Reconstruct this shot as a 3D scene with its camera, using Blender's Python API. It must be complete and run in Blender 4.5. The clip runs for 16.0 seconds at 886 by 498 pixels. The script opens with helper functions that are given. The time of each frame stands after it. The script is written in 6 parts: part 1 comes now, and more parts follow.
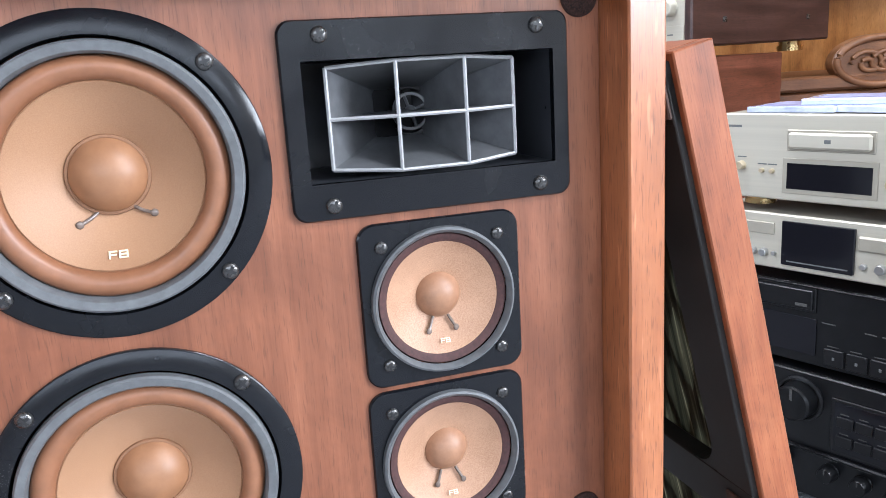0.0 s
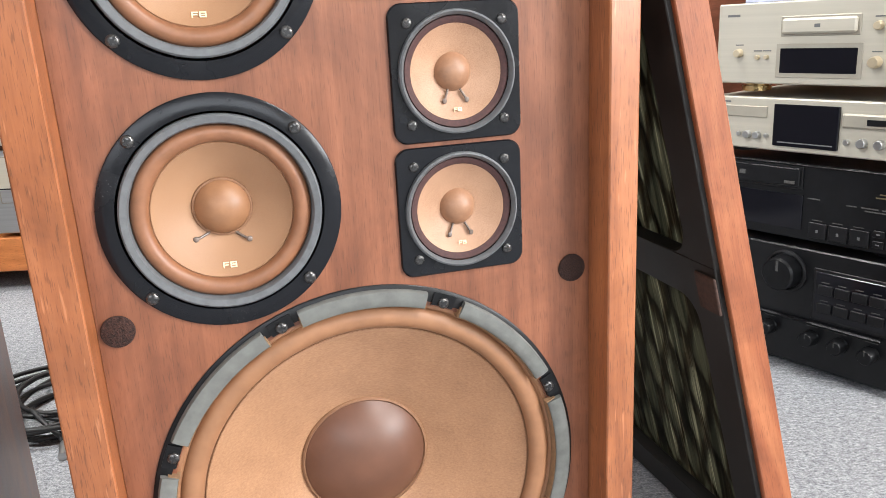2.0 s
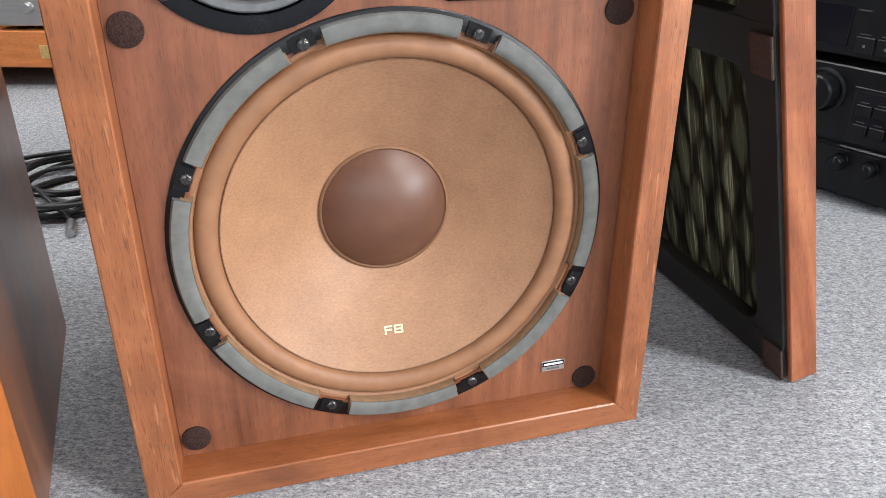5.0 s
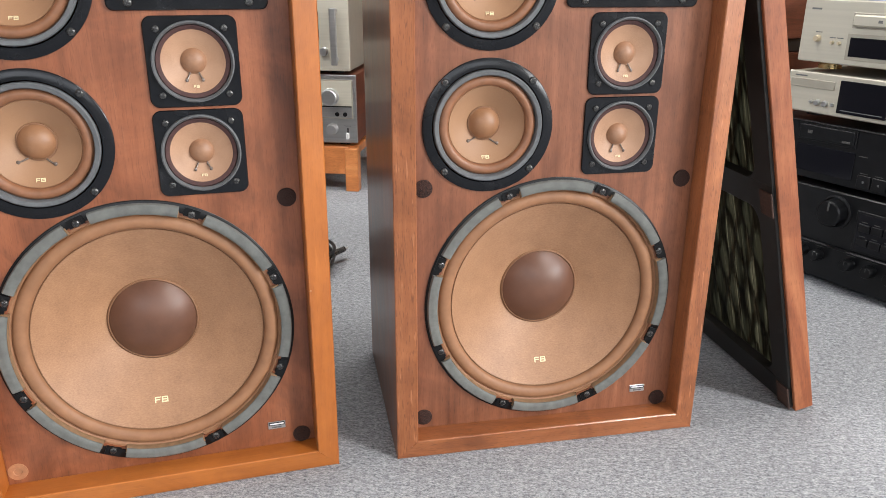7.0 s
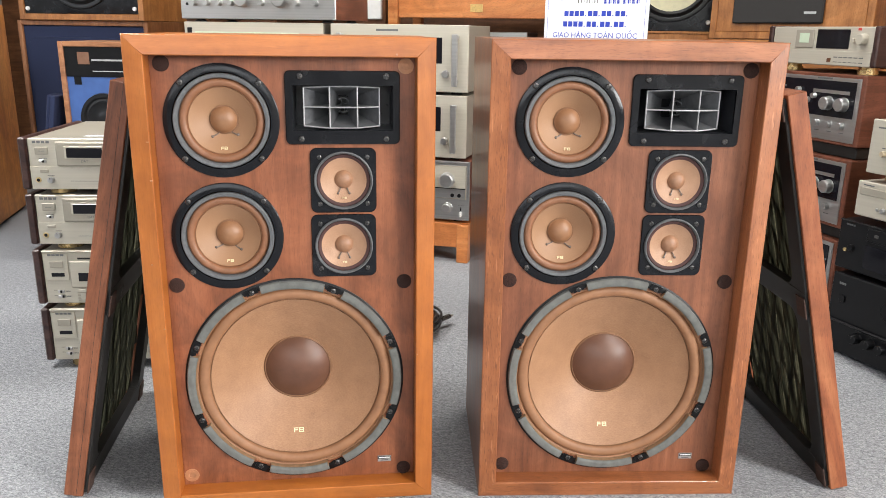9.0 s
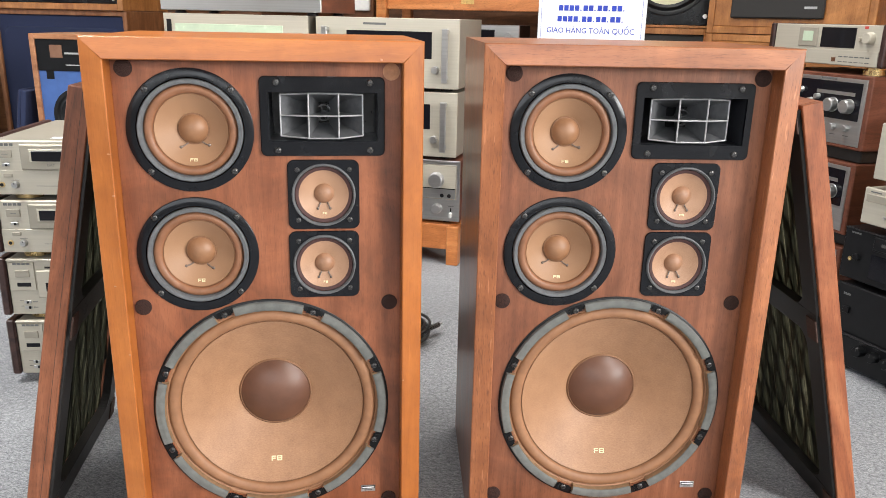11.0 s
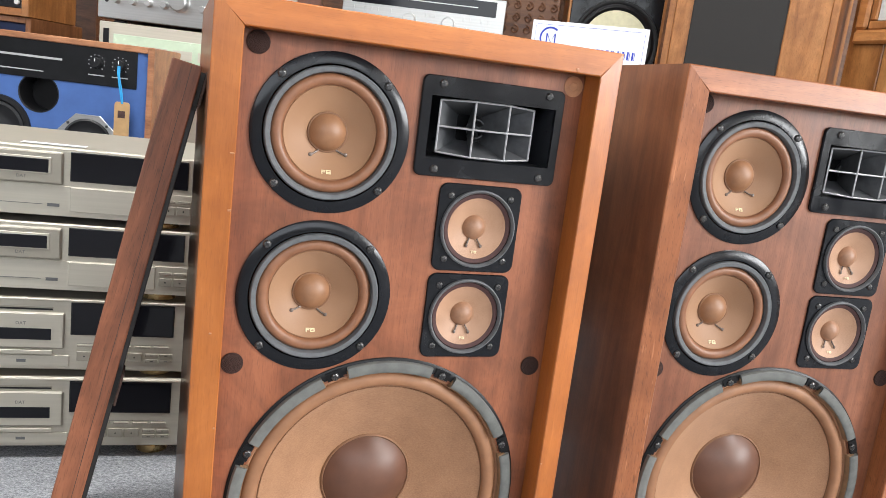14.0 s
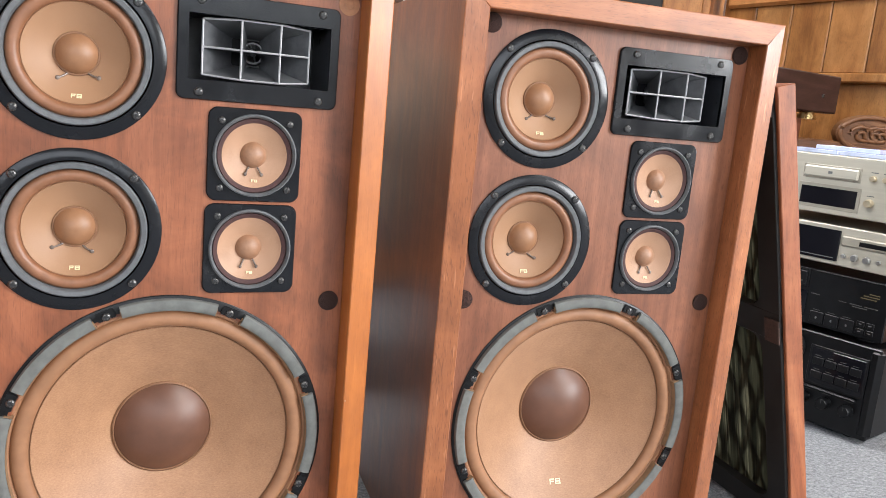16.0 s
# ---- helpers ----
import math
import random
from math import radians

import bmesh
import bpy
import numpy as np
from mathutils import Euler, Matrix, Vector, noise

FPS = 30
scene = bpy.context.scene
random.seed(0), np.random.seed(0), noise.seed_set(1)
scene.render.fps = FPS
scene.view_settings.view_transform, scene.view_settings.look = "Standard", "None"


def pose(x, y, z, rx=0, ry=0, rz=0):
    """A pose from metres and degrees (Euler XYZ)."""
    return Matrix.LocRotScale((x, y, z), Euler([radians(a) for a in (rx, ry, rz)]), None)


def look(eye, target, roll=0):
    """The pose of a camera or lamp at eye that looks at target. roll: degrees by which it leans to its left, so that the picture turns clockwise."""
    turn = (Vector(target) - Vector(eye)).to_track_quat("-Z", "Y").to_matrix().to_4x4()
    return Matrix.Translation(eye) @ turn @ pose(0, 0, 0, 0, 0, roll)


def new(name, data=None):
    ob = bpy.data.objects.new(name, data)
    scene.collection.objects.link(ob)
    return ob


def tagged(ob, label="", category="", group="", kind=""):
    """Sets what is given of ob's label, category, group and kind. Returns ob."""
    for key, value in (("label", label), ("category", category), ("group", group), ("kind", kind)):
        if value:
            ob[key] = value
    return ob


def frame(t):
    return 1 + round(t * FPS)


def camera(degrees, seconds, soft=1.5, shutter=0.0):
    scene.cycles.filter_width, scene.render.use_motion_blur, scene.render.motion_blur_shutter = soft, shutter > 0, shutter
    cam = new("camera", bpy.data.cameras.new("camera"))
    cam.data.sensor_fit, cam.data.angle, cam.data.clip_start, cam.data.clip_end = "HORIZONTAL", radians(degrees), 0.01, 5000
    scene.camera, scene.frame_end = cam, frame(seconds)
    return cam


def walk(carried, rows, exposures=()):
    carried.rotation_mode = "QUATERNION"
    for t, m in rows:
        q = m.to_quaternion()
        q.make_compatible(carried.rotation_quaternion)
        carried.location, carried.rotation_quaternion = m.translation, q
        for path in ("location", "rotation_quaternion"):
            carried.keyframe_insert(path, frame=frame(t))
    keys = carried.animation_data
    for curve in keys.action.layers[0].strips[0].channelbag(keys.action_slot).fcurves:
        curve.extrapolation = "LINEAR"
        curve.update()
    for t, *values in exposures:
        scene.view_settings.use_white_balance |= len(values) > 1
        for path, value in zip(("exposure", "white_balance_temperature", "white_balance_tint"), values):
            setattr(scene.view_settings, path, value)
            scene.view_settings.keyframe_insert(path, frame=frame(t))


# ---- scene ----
cam = camera(59.44, 16.0, soft=0.7)
# seconds, eye x y z in metres, yaw, pitch, roll in degrees
ROWS = [
    (0.0, 0.0044, 0.0071, 0.7725, -0.95, -13.17, 3.41),
    (0.5, 0.0013, -0.0407, 0.7448, -1.07, -13.08, 3.41),
    (1.0, 0.0007, -0.0963, 0.7086, -0.71, -13.36, 3.26),
    (1.5, -0.0056, -0.1396, 0.6795, 0.00, -14.30, 2.94),
    (2.0, 0.0015, -0.1501, 0.6558, 0.60, -16.03, 2.93),
    (2.5, -0.0060, -0.1524, 0.6262, 1.27, -19.59, 2.68),
    (3.0, -0.0078, -0.1522, 0.5940, 1.99, -22.76, 2.07),
    (3.2, -0.0119, -0.1493, 0.5834, 2.16, -23.69, 1.82),
    (5.3, -0.0299, -0.1459, 0.5385, 1.97, -26.13, -0.06),
    (5.5, -0.0438, -0.1576, 0.5422, 2.06, -26.19, -0.13),
    (6.0, -0.1091, -0.2617, 0.6055, 3.63, -27.16, -0.34),
    (6.5, -0.1347, -0.4606, 0.6881, 5.57, -22.70, -0.27),
    (7.0, -0.1244, -0.6405, 0.7341, 6.76, -20.01, -0.25),
    (7.5, -0.0825, -0.7910, 0.7950, 11.05, -17.87, 0.19),
    (8.0, -0.0355, -0.8575, 0.8301, 12.24, -15.76, -0.59),
    (8.5, -0.0118, -0.9218, 0.8667, 14.10, -16.01, -0.28),
    (9.0, -0.0334, -0.9128, 0.8737, 15.74, -15.76, -0.81),
    (9.2, -0.0402, -0.9109, 0.8788, 16.39, -15.87, -0.94),
    (11.5, -0.0775, -0.7799, 0.8973, 14.71, -16.66, -1.10),
    (12.0, -0.1497, -0.7642, 0.8875, 14.59, -15.78, -1.01),
    (12.5, -0.3193, -0.7448, 0.8622, 14.97, -13.98, -2.67),
    (13.0, -0.4560, -0.7012, 0.8237, 13.24, -13.04, -4.16),
    (13.5, -0.5266, -0.6882, 0.8131, 8.91, -11.94, -5.84),
    (14.0, -0.5523, -0.6681, 0.7780, 4.14, -10.98, -6.99),
    (14.5, -0.5115, -0.6392, 0.7501, 1.52, -10.87, -7.37),
    (15.0, -0.4648, -0.6271, 0.7373, -0.84, -10.45, -6.97),
    (15.5, -0.3944, -0.6340, 0.7319, -1.23, -10.41, -6.12),
    (16.0, -0.3424, -0.6423, 0.7024, -0.55, -10.59, -5.15),
]
walk(cam, [(t, pose(x, y, z, 90 + pitch, roll, yaw)) for t, x, y, z, yaw, pitch, roll in ROWS],
     [(0.0, 0.76, 5600, 10), (0.5, 0.76, 5950, 10), (1.0, 0.76, 6300, 10), (2.5, 0.76, 6300, 10), (3.2, 0.70, 6200, 10), (5.5, 0.36, 6150, 10),
      (6.5, 0.24, 6250, 10), (7.5, 0.34, 6400, 10), (9.0, 0.36, 6500, 10), (12.5, 0.40, 6400, 10), (14.5, 0.36, 6250, 10), (15.0, 0.48, 6300, 10),
      (16.0, 0.52, 6200, 10)])


# ---- light ----
world = bpy.data.worlds.new("world")
scene.world = world
world.use_nodes = True
wn = world.node_tree.nodes
sky = wn.new("ShaderNodeTexSky")
sky.sky_type = "NISHITA"
sky.sun_disc = False
sky.sun_elevation, sky.sun_rotation = radians(48), radians(130)
wn["Background"].inputs["Strength"].default_value = 0.12
world.node_tree.links.new(sky.outputs["Color"], wn["Background"].inputs["Color"])


def area_lamp(name, m, sx, sy, watts, color):
    d = bpy.data.lights.new(name, "AREA")
    d.shape, d.size, d.size_y, d.energy, d.color = "RECTANGLE", sx, sy, watts, color
    ob = new(name, d)
    ob.matrix_world = m
    return ob


# daylight through the shop windows: a wide one behind the camera and one in each side wall
area_lamp("window_light", look((0.6, -4.1, 2.0), (0.2, 0.6, 0.3)), 5.4, 1.5, 76, (1.0, 0.985, 0.96))
area_lamp("window_light", look((6.3, -1.6, 2.0), (0.0, 0.0, 0.4)), 4.4, 1.5, 450, (1.0, 0.985, 0.96))
area_lamp("window_light", look((-4.55, -0.3, 2.0), (-1.2, 0.8, 0.0)), 3.6, 1.5, 42, (0.97, 0.985, 1.0))
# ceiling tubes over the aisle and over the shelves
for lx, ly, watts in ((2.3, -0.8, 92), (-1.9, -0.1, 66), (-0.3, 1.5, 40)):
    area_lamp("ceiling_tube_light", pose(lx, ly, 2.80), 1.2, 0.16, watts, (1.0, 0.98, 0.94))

# ---- materials ----
def nodes_of(name):
    m = bpy.data.materials.new(name)
    m.use_nodes = True
    nt = m.node_tree
    return m, nt, nt.nodes["Principled BSDF"]


def node(nt, kind, **inputs):
    n = nt.nodes.new(kind)
    for k, v in inputs.items():
        n.inputs[k].default_value = v
    return n


def ramp(nt, src, stops):
    r = nt.nodes.new("ShaderNodeValToRGB")
    e = r.color_ramp.elements
    while len(e) < len(stops):
        e.new(0.5)
    for i, (p, c) in enumerate(stops):
        e[i].position, e[i].color = p, (*c, 1)
    nt.links.new(src, r.inputs["Fac"])
    return r.outputs["Color"]


def coords(nt, scale, random_shift=False):
    tc = nt.nodes.new("ShaderNodeTexCoord")
    mp = nt.nodes.new("ShaderNodeMapping")
    mp.inputs["Scale"].default_value = scale
    nt.links.new(tc.outputs["Object"], mp.inputs["Vector"])
    if random_shift:
        oi = nt.nodes.new("ShaderNodeObjectInfo")
        mul = nt.nodes.new("ShaderNodeVectorMath")
        mul.operation = "SCALE"
        mul.inputs[0].default_value = (31.0, 17.0, 23.0)
        nt.links.new(oi.outputs["Random"], mul.inputs["Scale"])
        nt.links.new(mul.outputs["Vector"], mp.inputs["Location"])
    return mp.outputs["Vector"]


def bump(nt, b, height, strength, dist):
    n = nt.nodes.new("ShaderNodeBump")
    n.inputs["Strength"].default_value, n.inputs["Distance"].default_value = strength, dist
    nt.links.new(height, n.inputs["Height"])
    nt.links.new(n.outputs["Normal"], b.inputs["Normal"])


def wood(name, dark, mid, light, axis="z", rough=0.42, fine=1.0, figure=1.0, shift=True, coat=0.0, wear=0.0, fleck=0.3, cloud=0.22, coat_rough=0.22, rings=0.0):
    """Veneer: broad wavering figure, fine pores along the grain, and perhaps pale worn flecks."""
    m, nt, b = nodes_of(name)
    st = {"x": (1.5, 11, 11), "y": (11, 1.5, 11), "z": (11, 11, 1.5)}[axis]
    v = coords(nt, tuple(q * figure for q in st), shift)
    wide = node(nt, "ShaderNodeTexNoise", Scale=1.0, Detail=4.0, Roughness=0.6, Distortion=2.2)
    nt.links.new(v, wide.inputs["Vector"])
    st1 = {"x": (2.5, 60, 60), "y": (60, 2.5, 60), "z": (60, 60, 2.5)}[axis]
    v1 = coords(nt, tuple(q * figure for q in st1), shift)
    band = node(nt, "ShaderNodeTexNoise", Scale=1.0, Detail=3.0, Roughness=0.6, Distortion=0.8)
    nt.links.new(v1, band.inputs["Vector"])
    st2 = {"x": (14, 420, 420), "y": (420, 14, 420), "z": (420, 420, 14)}[axis]
    v2 = coords(nt, tuple(q * fine for q in st2), shift)
    pores = node(nt, "ShaderNodeTexNoise", Scale=1.0, Detail=2.0, Roughness=0.6)
    nt.links.new(v2, pores.inputs["Vector"])

    def blend(x, y, f):
        n = nt.nodes.new("ShaderNodeMix")
        n.data_type = "FLOAT"
        n.inputs["Factor"].default_value = f
        nt.links.new(x, n.inputs[2]), nt.links.new(y, n.inputs[3])
        return n.outputs[0]

    mix = blend(blend(wide.outputs["Fac"], band.outputs["Fac"], 0.22), pores.outputs["Fac"], 0.13)
    col = ramp(nt, mix, [(0.345, dark), (0.5, mid), (0.655, light)])
    if rings:
        # arched growth lines of a flat-sawn veneer
        rv = coords(nt, (1.0, 1.0, 0.17), shift)
        wv = node(nt, "ShaderNodeTexWave", Scale=16.0, Distortion=7.5, Detail=3.0)
        wv.inputs["Detail Scale"].default_value = 0.55
        nt.links.new(rv, wv.inputs["Vector"])
        mr = nt.nodes.new("ShaderNodeMix")
        mr.data_type, mr.blend_type = "RGBA", "MULTIPLY"
        mr.inputs["Factor"].default_value = rings
        nt.links.new(col, mr.inputs[6]), nt.links.new(ramp(nt, wv.outputs["Fac"], [(0.0, (0.62, 0.57, 0.53)), (0.35, (1, 1, 1)), (1.0, (1.06, 1.05, 1.04))]), mr.inputs[7])
        col = mr.outputs[2]
    # soft cloudy mottling of the finish
    cv = coords(nt, (1, 1, 1), shift)
    cn = node(nt, "ShaderNodeTexNoise", Scale=8.5, Detail=5.0, Roughness=0.62, Distortion=1.2)
    nt.links.new(cv, cn.inputs["Vector"])
    mc0 = nt.nodes.new("ShaderNodeMix")
    mc0.data_type, mc0.blend_type = "RGBA", "MULTIPLY"
    mc0.inputs["Factor"].default_value = 1.0
    lo, hi = 1 - cloud, 1 + 0.6 * cloud
    nt.links.new(col, mc0.inputs[6]), nt.links.new(ramp(nt, cn.outputs["Fac"], [(0.34, (lo, lo * 0.97, lo * 0.94)), (0.66, (hi, hi, hi))]), mc0.inputs[7])
    col = mc0.outputs[2]
    # short dark open pores
    st4 = {"x": (70, 900, 900), "y": (900, 70, 900), "z": (900, 900, 70)}[axis]
    v4 = coords(nt, st4, shift)
    op = node(nt, "ShaderNodeTexNoise", Scale=1.0, Detail=1.0, Roughness=0.5)
    nt.links.new(v4, op.inputs["Vector"])
    k = 1 - fleck
    mp = nt.nodes.new("ShaderNodeMix")
    mp.data_type, mp.blend_type = "RGBA", "MULTIPLY"
    mp.inputs["Factor"].default_value = 1.0
    nt.links.new(col, mp.inputs[6]), nt.links.new(ramp(nt, op.outputs["Fac"], [(0.58, (1, 1, 1)), (0.70, (k, k, k))]), mp.inputs[7])
    col = mp.outputs[2]
    if wear:
        st3 = {"x": (22, 190, 190), "y": (190, 22, 190), "z": (190, 190, 22)}[axis]
        v3 = coords(nt, st3, shift)
        fl = node(nt, "ShaderNodeTexNoise", Scale=1.0, Detail=2.0, Roughness=0.5)
        nt.links.new(v3, fl.inputs["Vector"])
        mask = ramp(nt, fl.outputs["Fac"], [(0.66, (0, 0, 0)), (0.72, (wear, wear, wear))])
        mc = nt.nodes.new("ShaderNodeMix")
        mc.data_type = "RGBA"
        nt.links.new(mask, mc.inputs[0]), nt.links.new(col, mc.inputs[6])
        mc.inputs[7].default_value = (min(1, light[0] * 1.6), min(1, light[1] * 1.8), min(1, light[2] * 2.2), 1)
        col = mc.outputs[2]
    nt.links.new(col, b.inputs["Base Color"])
    rr = nt.nodes.new("ShaderNodeMapRange")
    rr.inputs["To Min"].default_value, rr.inputs["To Max"].default_value = rough - 0.12, rough + 0.16
    nt.links.new(mix, rr.inputs["Value"])
    nt.links.new(rr.outputs["Result"], b.inputs["Roughness"])
    b.inputs["Coat Weight"].default_value = coat
    b.inputs["Coat Roughness"].default_value = coat_rough
    bump(nt, b, pores.outputs["Fac"], 0.2, 0.0006)
    return m


def plain(name, c, rough=0.5, metal=0.0, var=0.12, scale=40.0, bumps=0.0, dist=0.0005, spec=0.5, stretch=(1, 1, 1)):
    m, nt, b = nodes_of(name)
    v = coords(nt, tuple(scale * s for s in stretch), True)
    n = node(nt, "ShaderNodeTexNoise", Scale=1.0, Detail=4.0, Roughness=0.6)
    nt.links.new(v, n.inputs["Vector"])
    lo = tuple(x * (1 - var) for x in c)
    hi = tuple(min(1, x * (1 + var)) for x in c)
    nt.links.new(ramp(nt, n.outputs["Fac"], [(0.3, lo), (0.7, hi)]), b.inputs["Base Color"])
    b.inputs["Metallic"].default_value = metal
    b.inputs["Specular IOR Level"].default_value = spec
    rr = nt.nodes.new("ShaderNodeMapRange")
    rr.inputs["To Min"].default_value, rr.inputs["To Max"].default_value = max(0.02, rough - 0.07), min(1, rough + 0.07)
    nt.links.new(n.outputs["Fac"], rr.inputs["Value"])
    nt.links.new(rr.outputs["Result"], b.inputs["Roughness"])
    if bumps:
        bump(nt, b, n.outputs["Fac"], bumps, dist)
    return m


def paper_cone(name, dark, light, rough=0.75, speck=900.0, blotch=14.0, grain=1.0):
    """Pressed-fibre cone: fine specks, drawn out along x, over soft blotches."""
    m, nt, b = nodes_of(name)
    v = coords(nt, (grain, 1, 1), True)
    a = node(nt, "ShaderNodeTexNoise", Scale=speck, Detail=2.0, Roughness=0.7)
    c = node(nt, "ShaderNodeTexNoise", Scale=blotch, Detail=3.0, Roughness=0.5)
    nt.links.new(v, a.inputs["Vector"]), nt.links.new(coords(nt, (1, 1, 1), True), c.inputs["Vector"])
    mix = nt.nodes.new("ShaderNodeMix")
    mix.data_type = "FLOAT"
    mix.inputs["Factor"].default_value = 0.62
    nt.links.new(c.outputs["Fac"], mix.inputs[2]), nt.links.new(a.outputs["Fac"], mix.inputs[3])
    nt.links.new(ramp(nt, mix.outputs[0], [(0.3, dark), (0.7, light)]), b.inputs["Base Color"])
    b.inputs["Roughness"].default_value = rough
    b.inputs["Sheen Weight"].default_value = 0.15
    bump(nt, b, a.outputs["Fac"], 0.12, 0.0006)
    return m


def dusty(name, c, rough, spec):
    """Glossy black paint with a few pale specks of dust and faint smears."""
    m, nt, b = nodes_of(name)
    v = coords(nt, (1, 1, 1), True)
    sp = node(nt, "ShaderNodeTexNoise", Scale=950.0, Detail=1.0, Roughness=0.5)
    cl = node(nt, "ShaderNodeTexNoise", Scale=22.0, Detail=3.0, Roughness=0.6)
    nt.links.new(v, sp.inputs["Vector"]), nt.links.new(v, cl.inputs["Vector"])
    add = nt.nodes.new("ShaderNodeMath")
    add.operation = "MULTIPLY"
    nt.links.new(sp.outputs["Fac"], add.inputs[0]), nt.links.new(cl.outputs["Fac"], add.inputs[1])
    nt.links.new(ramp(nt, add.outputs[0], [(0.435, c), (0.49, (0.075, 0.076, 0.08))]), b.inputs["Base Color"])
    rr = nt.nodes.new("ShaderNodeMapRange")
    rr.inputs["From Min"].default_value, rr.inputs["From Max"].default_value = 0.3, 0.7
    rr.inputs["To Min"].default_value, rr.inputs["To Max"].default_value = rough - 0.06, rough + 0.16
    nt.links.new(cl.outputs["Fac"], rr.inputs["Value"])
    nt.links.new(rr.outputs["Result"], b.inputs["Roughness"])
    b.inputs["Specular IOR Level"].default_value = spec
    return m


def carpet():
    m, nt, b = nodes_of("grey_loop_carpet")
    v = coords(nt, (0.55, 1, 1))
    fine = node(nt, "ShaderNodeTexNoise", Scale=560.0, Detail=2.0, Roughness=0.8)
    mid = node(nt, "ShaderNodeTexNoise", Scale=250.0, Detail=2.0, Roughness=0.75)
    big = node(nt, "ShaderNodeTexNoise", Scale=2.2, Detail=3.0, Roughness=0.6)
    for n in (fine, mid, big):
        nt.links.new(v, n.inputs["Vector"])
    m1 = nt.nodes.new("ShaderNodeMix")
    m1.data_type = "FLOAT"
    m1.inputs["Factor"].default_value = 0.5
    nt.links.new(fine.outputs["Fac"], m1.inputs[2]), nt.links.new(mid.outputs["Fac"], m1.inputs[3])
    c1 = ramp(nt, m1.outputs[0], [(0.34, (0.120, 0.126, 0.136)), (0.485, (0.345, 0.355, 0.374)), (0.63, (0.61, 0.62, 0.636))])
    c2 = ramp(nt, big.outputs["Fac"], [(0.3, (0.84, 0.84, 0.84)), (0.7, (1, 1, 1))])
    tuft = node(nt, "ShaderNodeTexNoise", Scale=110.0, Detail=3.0, Roughness=0.7)
    nt.links.new(v, tuft.inputs["Vector"])
    c3 = ramp(nt, tuft.outputs["Fac"], [(0.36, (0.70, 0.70, 0.71)), (0.62, (1, 1, 1))])
    mt = nt.nodes.new("ShaderNodeMix")
    mt.data_type, mt.blend_type = "RGBA", "MULTIPLY"
    mt.inputs["Factor"].default_value = 1.0
    nt.links.new(c2, mt.inputs[6]), nt.links.new(c3, mt.inputs[7])
    c2 = mt.outputs[2]
    mul = nt.nodes.new("ShaderNodeMix")
    mul.data_type, mul.blend_type = "RGBA", "MULTIPLY"
    mul.inputs["Factor"].default_value = 1.0
    nt.links.new(c1, mul.inputs[6]), nt.links.new(c2, mul.inputs[7])
    nt.links.new(mul.outputs[2], b.inputs["Base Color"])
    b.inputs["Roughness"].default_value = 0.95
    b.inputs["Specular IOR Level"].default_value = 0.15
    bump(nt, b, m1.outputs[0], 0.8, 0.004)
    return m


def glass_dark(name, c=(0.008, 0.008, 0.011)):
    m, nt, b = nodes_of(name)
    b.inputs["Base Color"].default_value = (*c, 1)
    b.inputs["Roughness"].default_value = 0.08
    b.inputs["Specular IOR Level"].default_value = 0.28
    return m


def grille_cloth():
    """Thin woven cloth that lets light through, streaked along its height."""
    m, nt, b = nodes_of("thin_grille_cloth")
    v = coords(nt, (85, 85, 2.6), True)
    n = node(nt, "ShaderNodeTexNoise", Scale=1.0, Detail=4.0, Roughness=0.65, Distortion=0.6)
    nt.links.new(v, n.inputs["Vector"])
    col = ramp(nt, n.outputs["Fac"], [(0.38, (0.010, 0.011, 0.007)), (0.56, (0.042, 0.042, 0.026)), (0.72, (0.25, 0.24, 0.16))])
    tr = nt.nodes.new("ShaderNodeBsdfTranslucent")
    nt.links.new(col, tr.inputs["Color"]), nt.links.new(col, b.inputs["Base Color"])
    b.inputs["Roughness"].default_value = 0.85
    mix = nt.nodes.new("ShaderNodeMixShader")
    mix.inputs["Fac"].default_value = 0.6
    nt.links.new(b.outputs["BSDF"], mix.inputs[1]), nt.links.new(tr.outputs["BSDF"], mix.inputs[2])
    nt.links.new(mix.outputs["Shader"], nt.nodes["Material Output"].inputs["Surface"])
    return m


CLOTH_BACK = grille_cloth()
CARPET = carpet()
ORANGE = ((0.315, 0.090, 0.013), (0.395, 0.121, 0.019), (0.465, 0.152, 0.029))
WALNUT = ((0.205, 0.063, 0.020), (0.305, 0.101, 0.034), (0.395, 0.144, 0.054))
BAFF_A = ((0.160, 0.047, 0.018), (0.232, 0.074, 0.030), (0.295, 0.102, 0.045))
BAFF_B = ((0.140, 0.047, 0.022), (0.215, 0.077, 0.036), (0.290, 0.112, 0.056))
FR_AZ = wood("orange_walnut_upright", *ORANGE, axis="z", rough=0.40, coat=0.28, wear=0.10, fleck=0.12, cloud=0.13)
FR_AX = wood("orange_walnut_level", *ORANGE, axis="x", rough=0.40, coat=0.28, wear=0.10, fleck=0.12, cloud=0.13)
FR_BZ = wood("oiled_walnut_upright", *WALNUT, axis="z", rough=0.36, coat=0.45, wear=0.42, fleck=0.38)
FR_BX = wood("oiled_walnut_level", *WALNUT, axis="x", rough=0.36, coat=0.45, wear=0.10, fleck=0.30)
BOARD_A = wood("red_walnut_veneer", *BAFF_A, axis="z", rough=0.42, figure=0.8, coat=0.15, fleck=0.20, cloud=0.34, rings=0.16)
BOARD_B = wood("brown_walnut_veneer", *BAFF_B, axis="z", rough=0.42, figure=0.9, coat=0.15, fleck=0.26, rings=0.22)
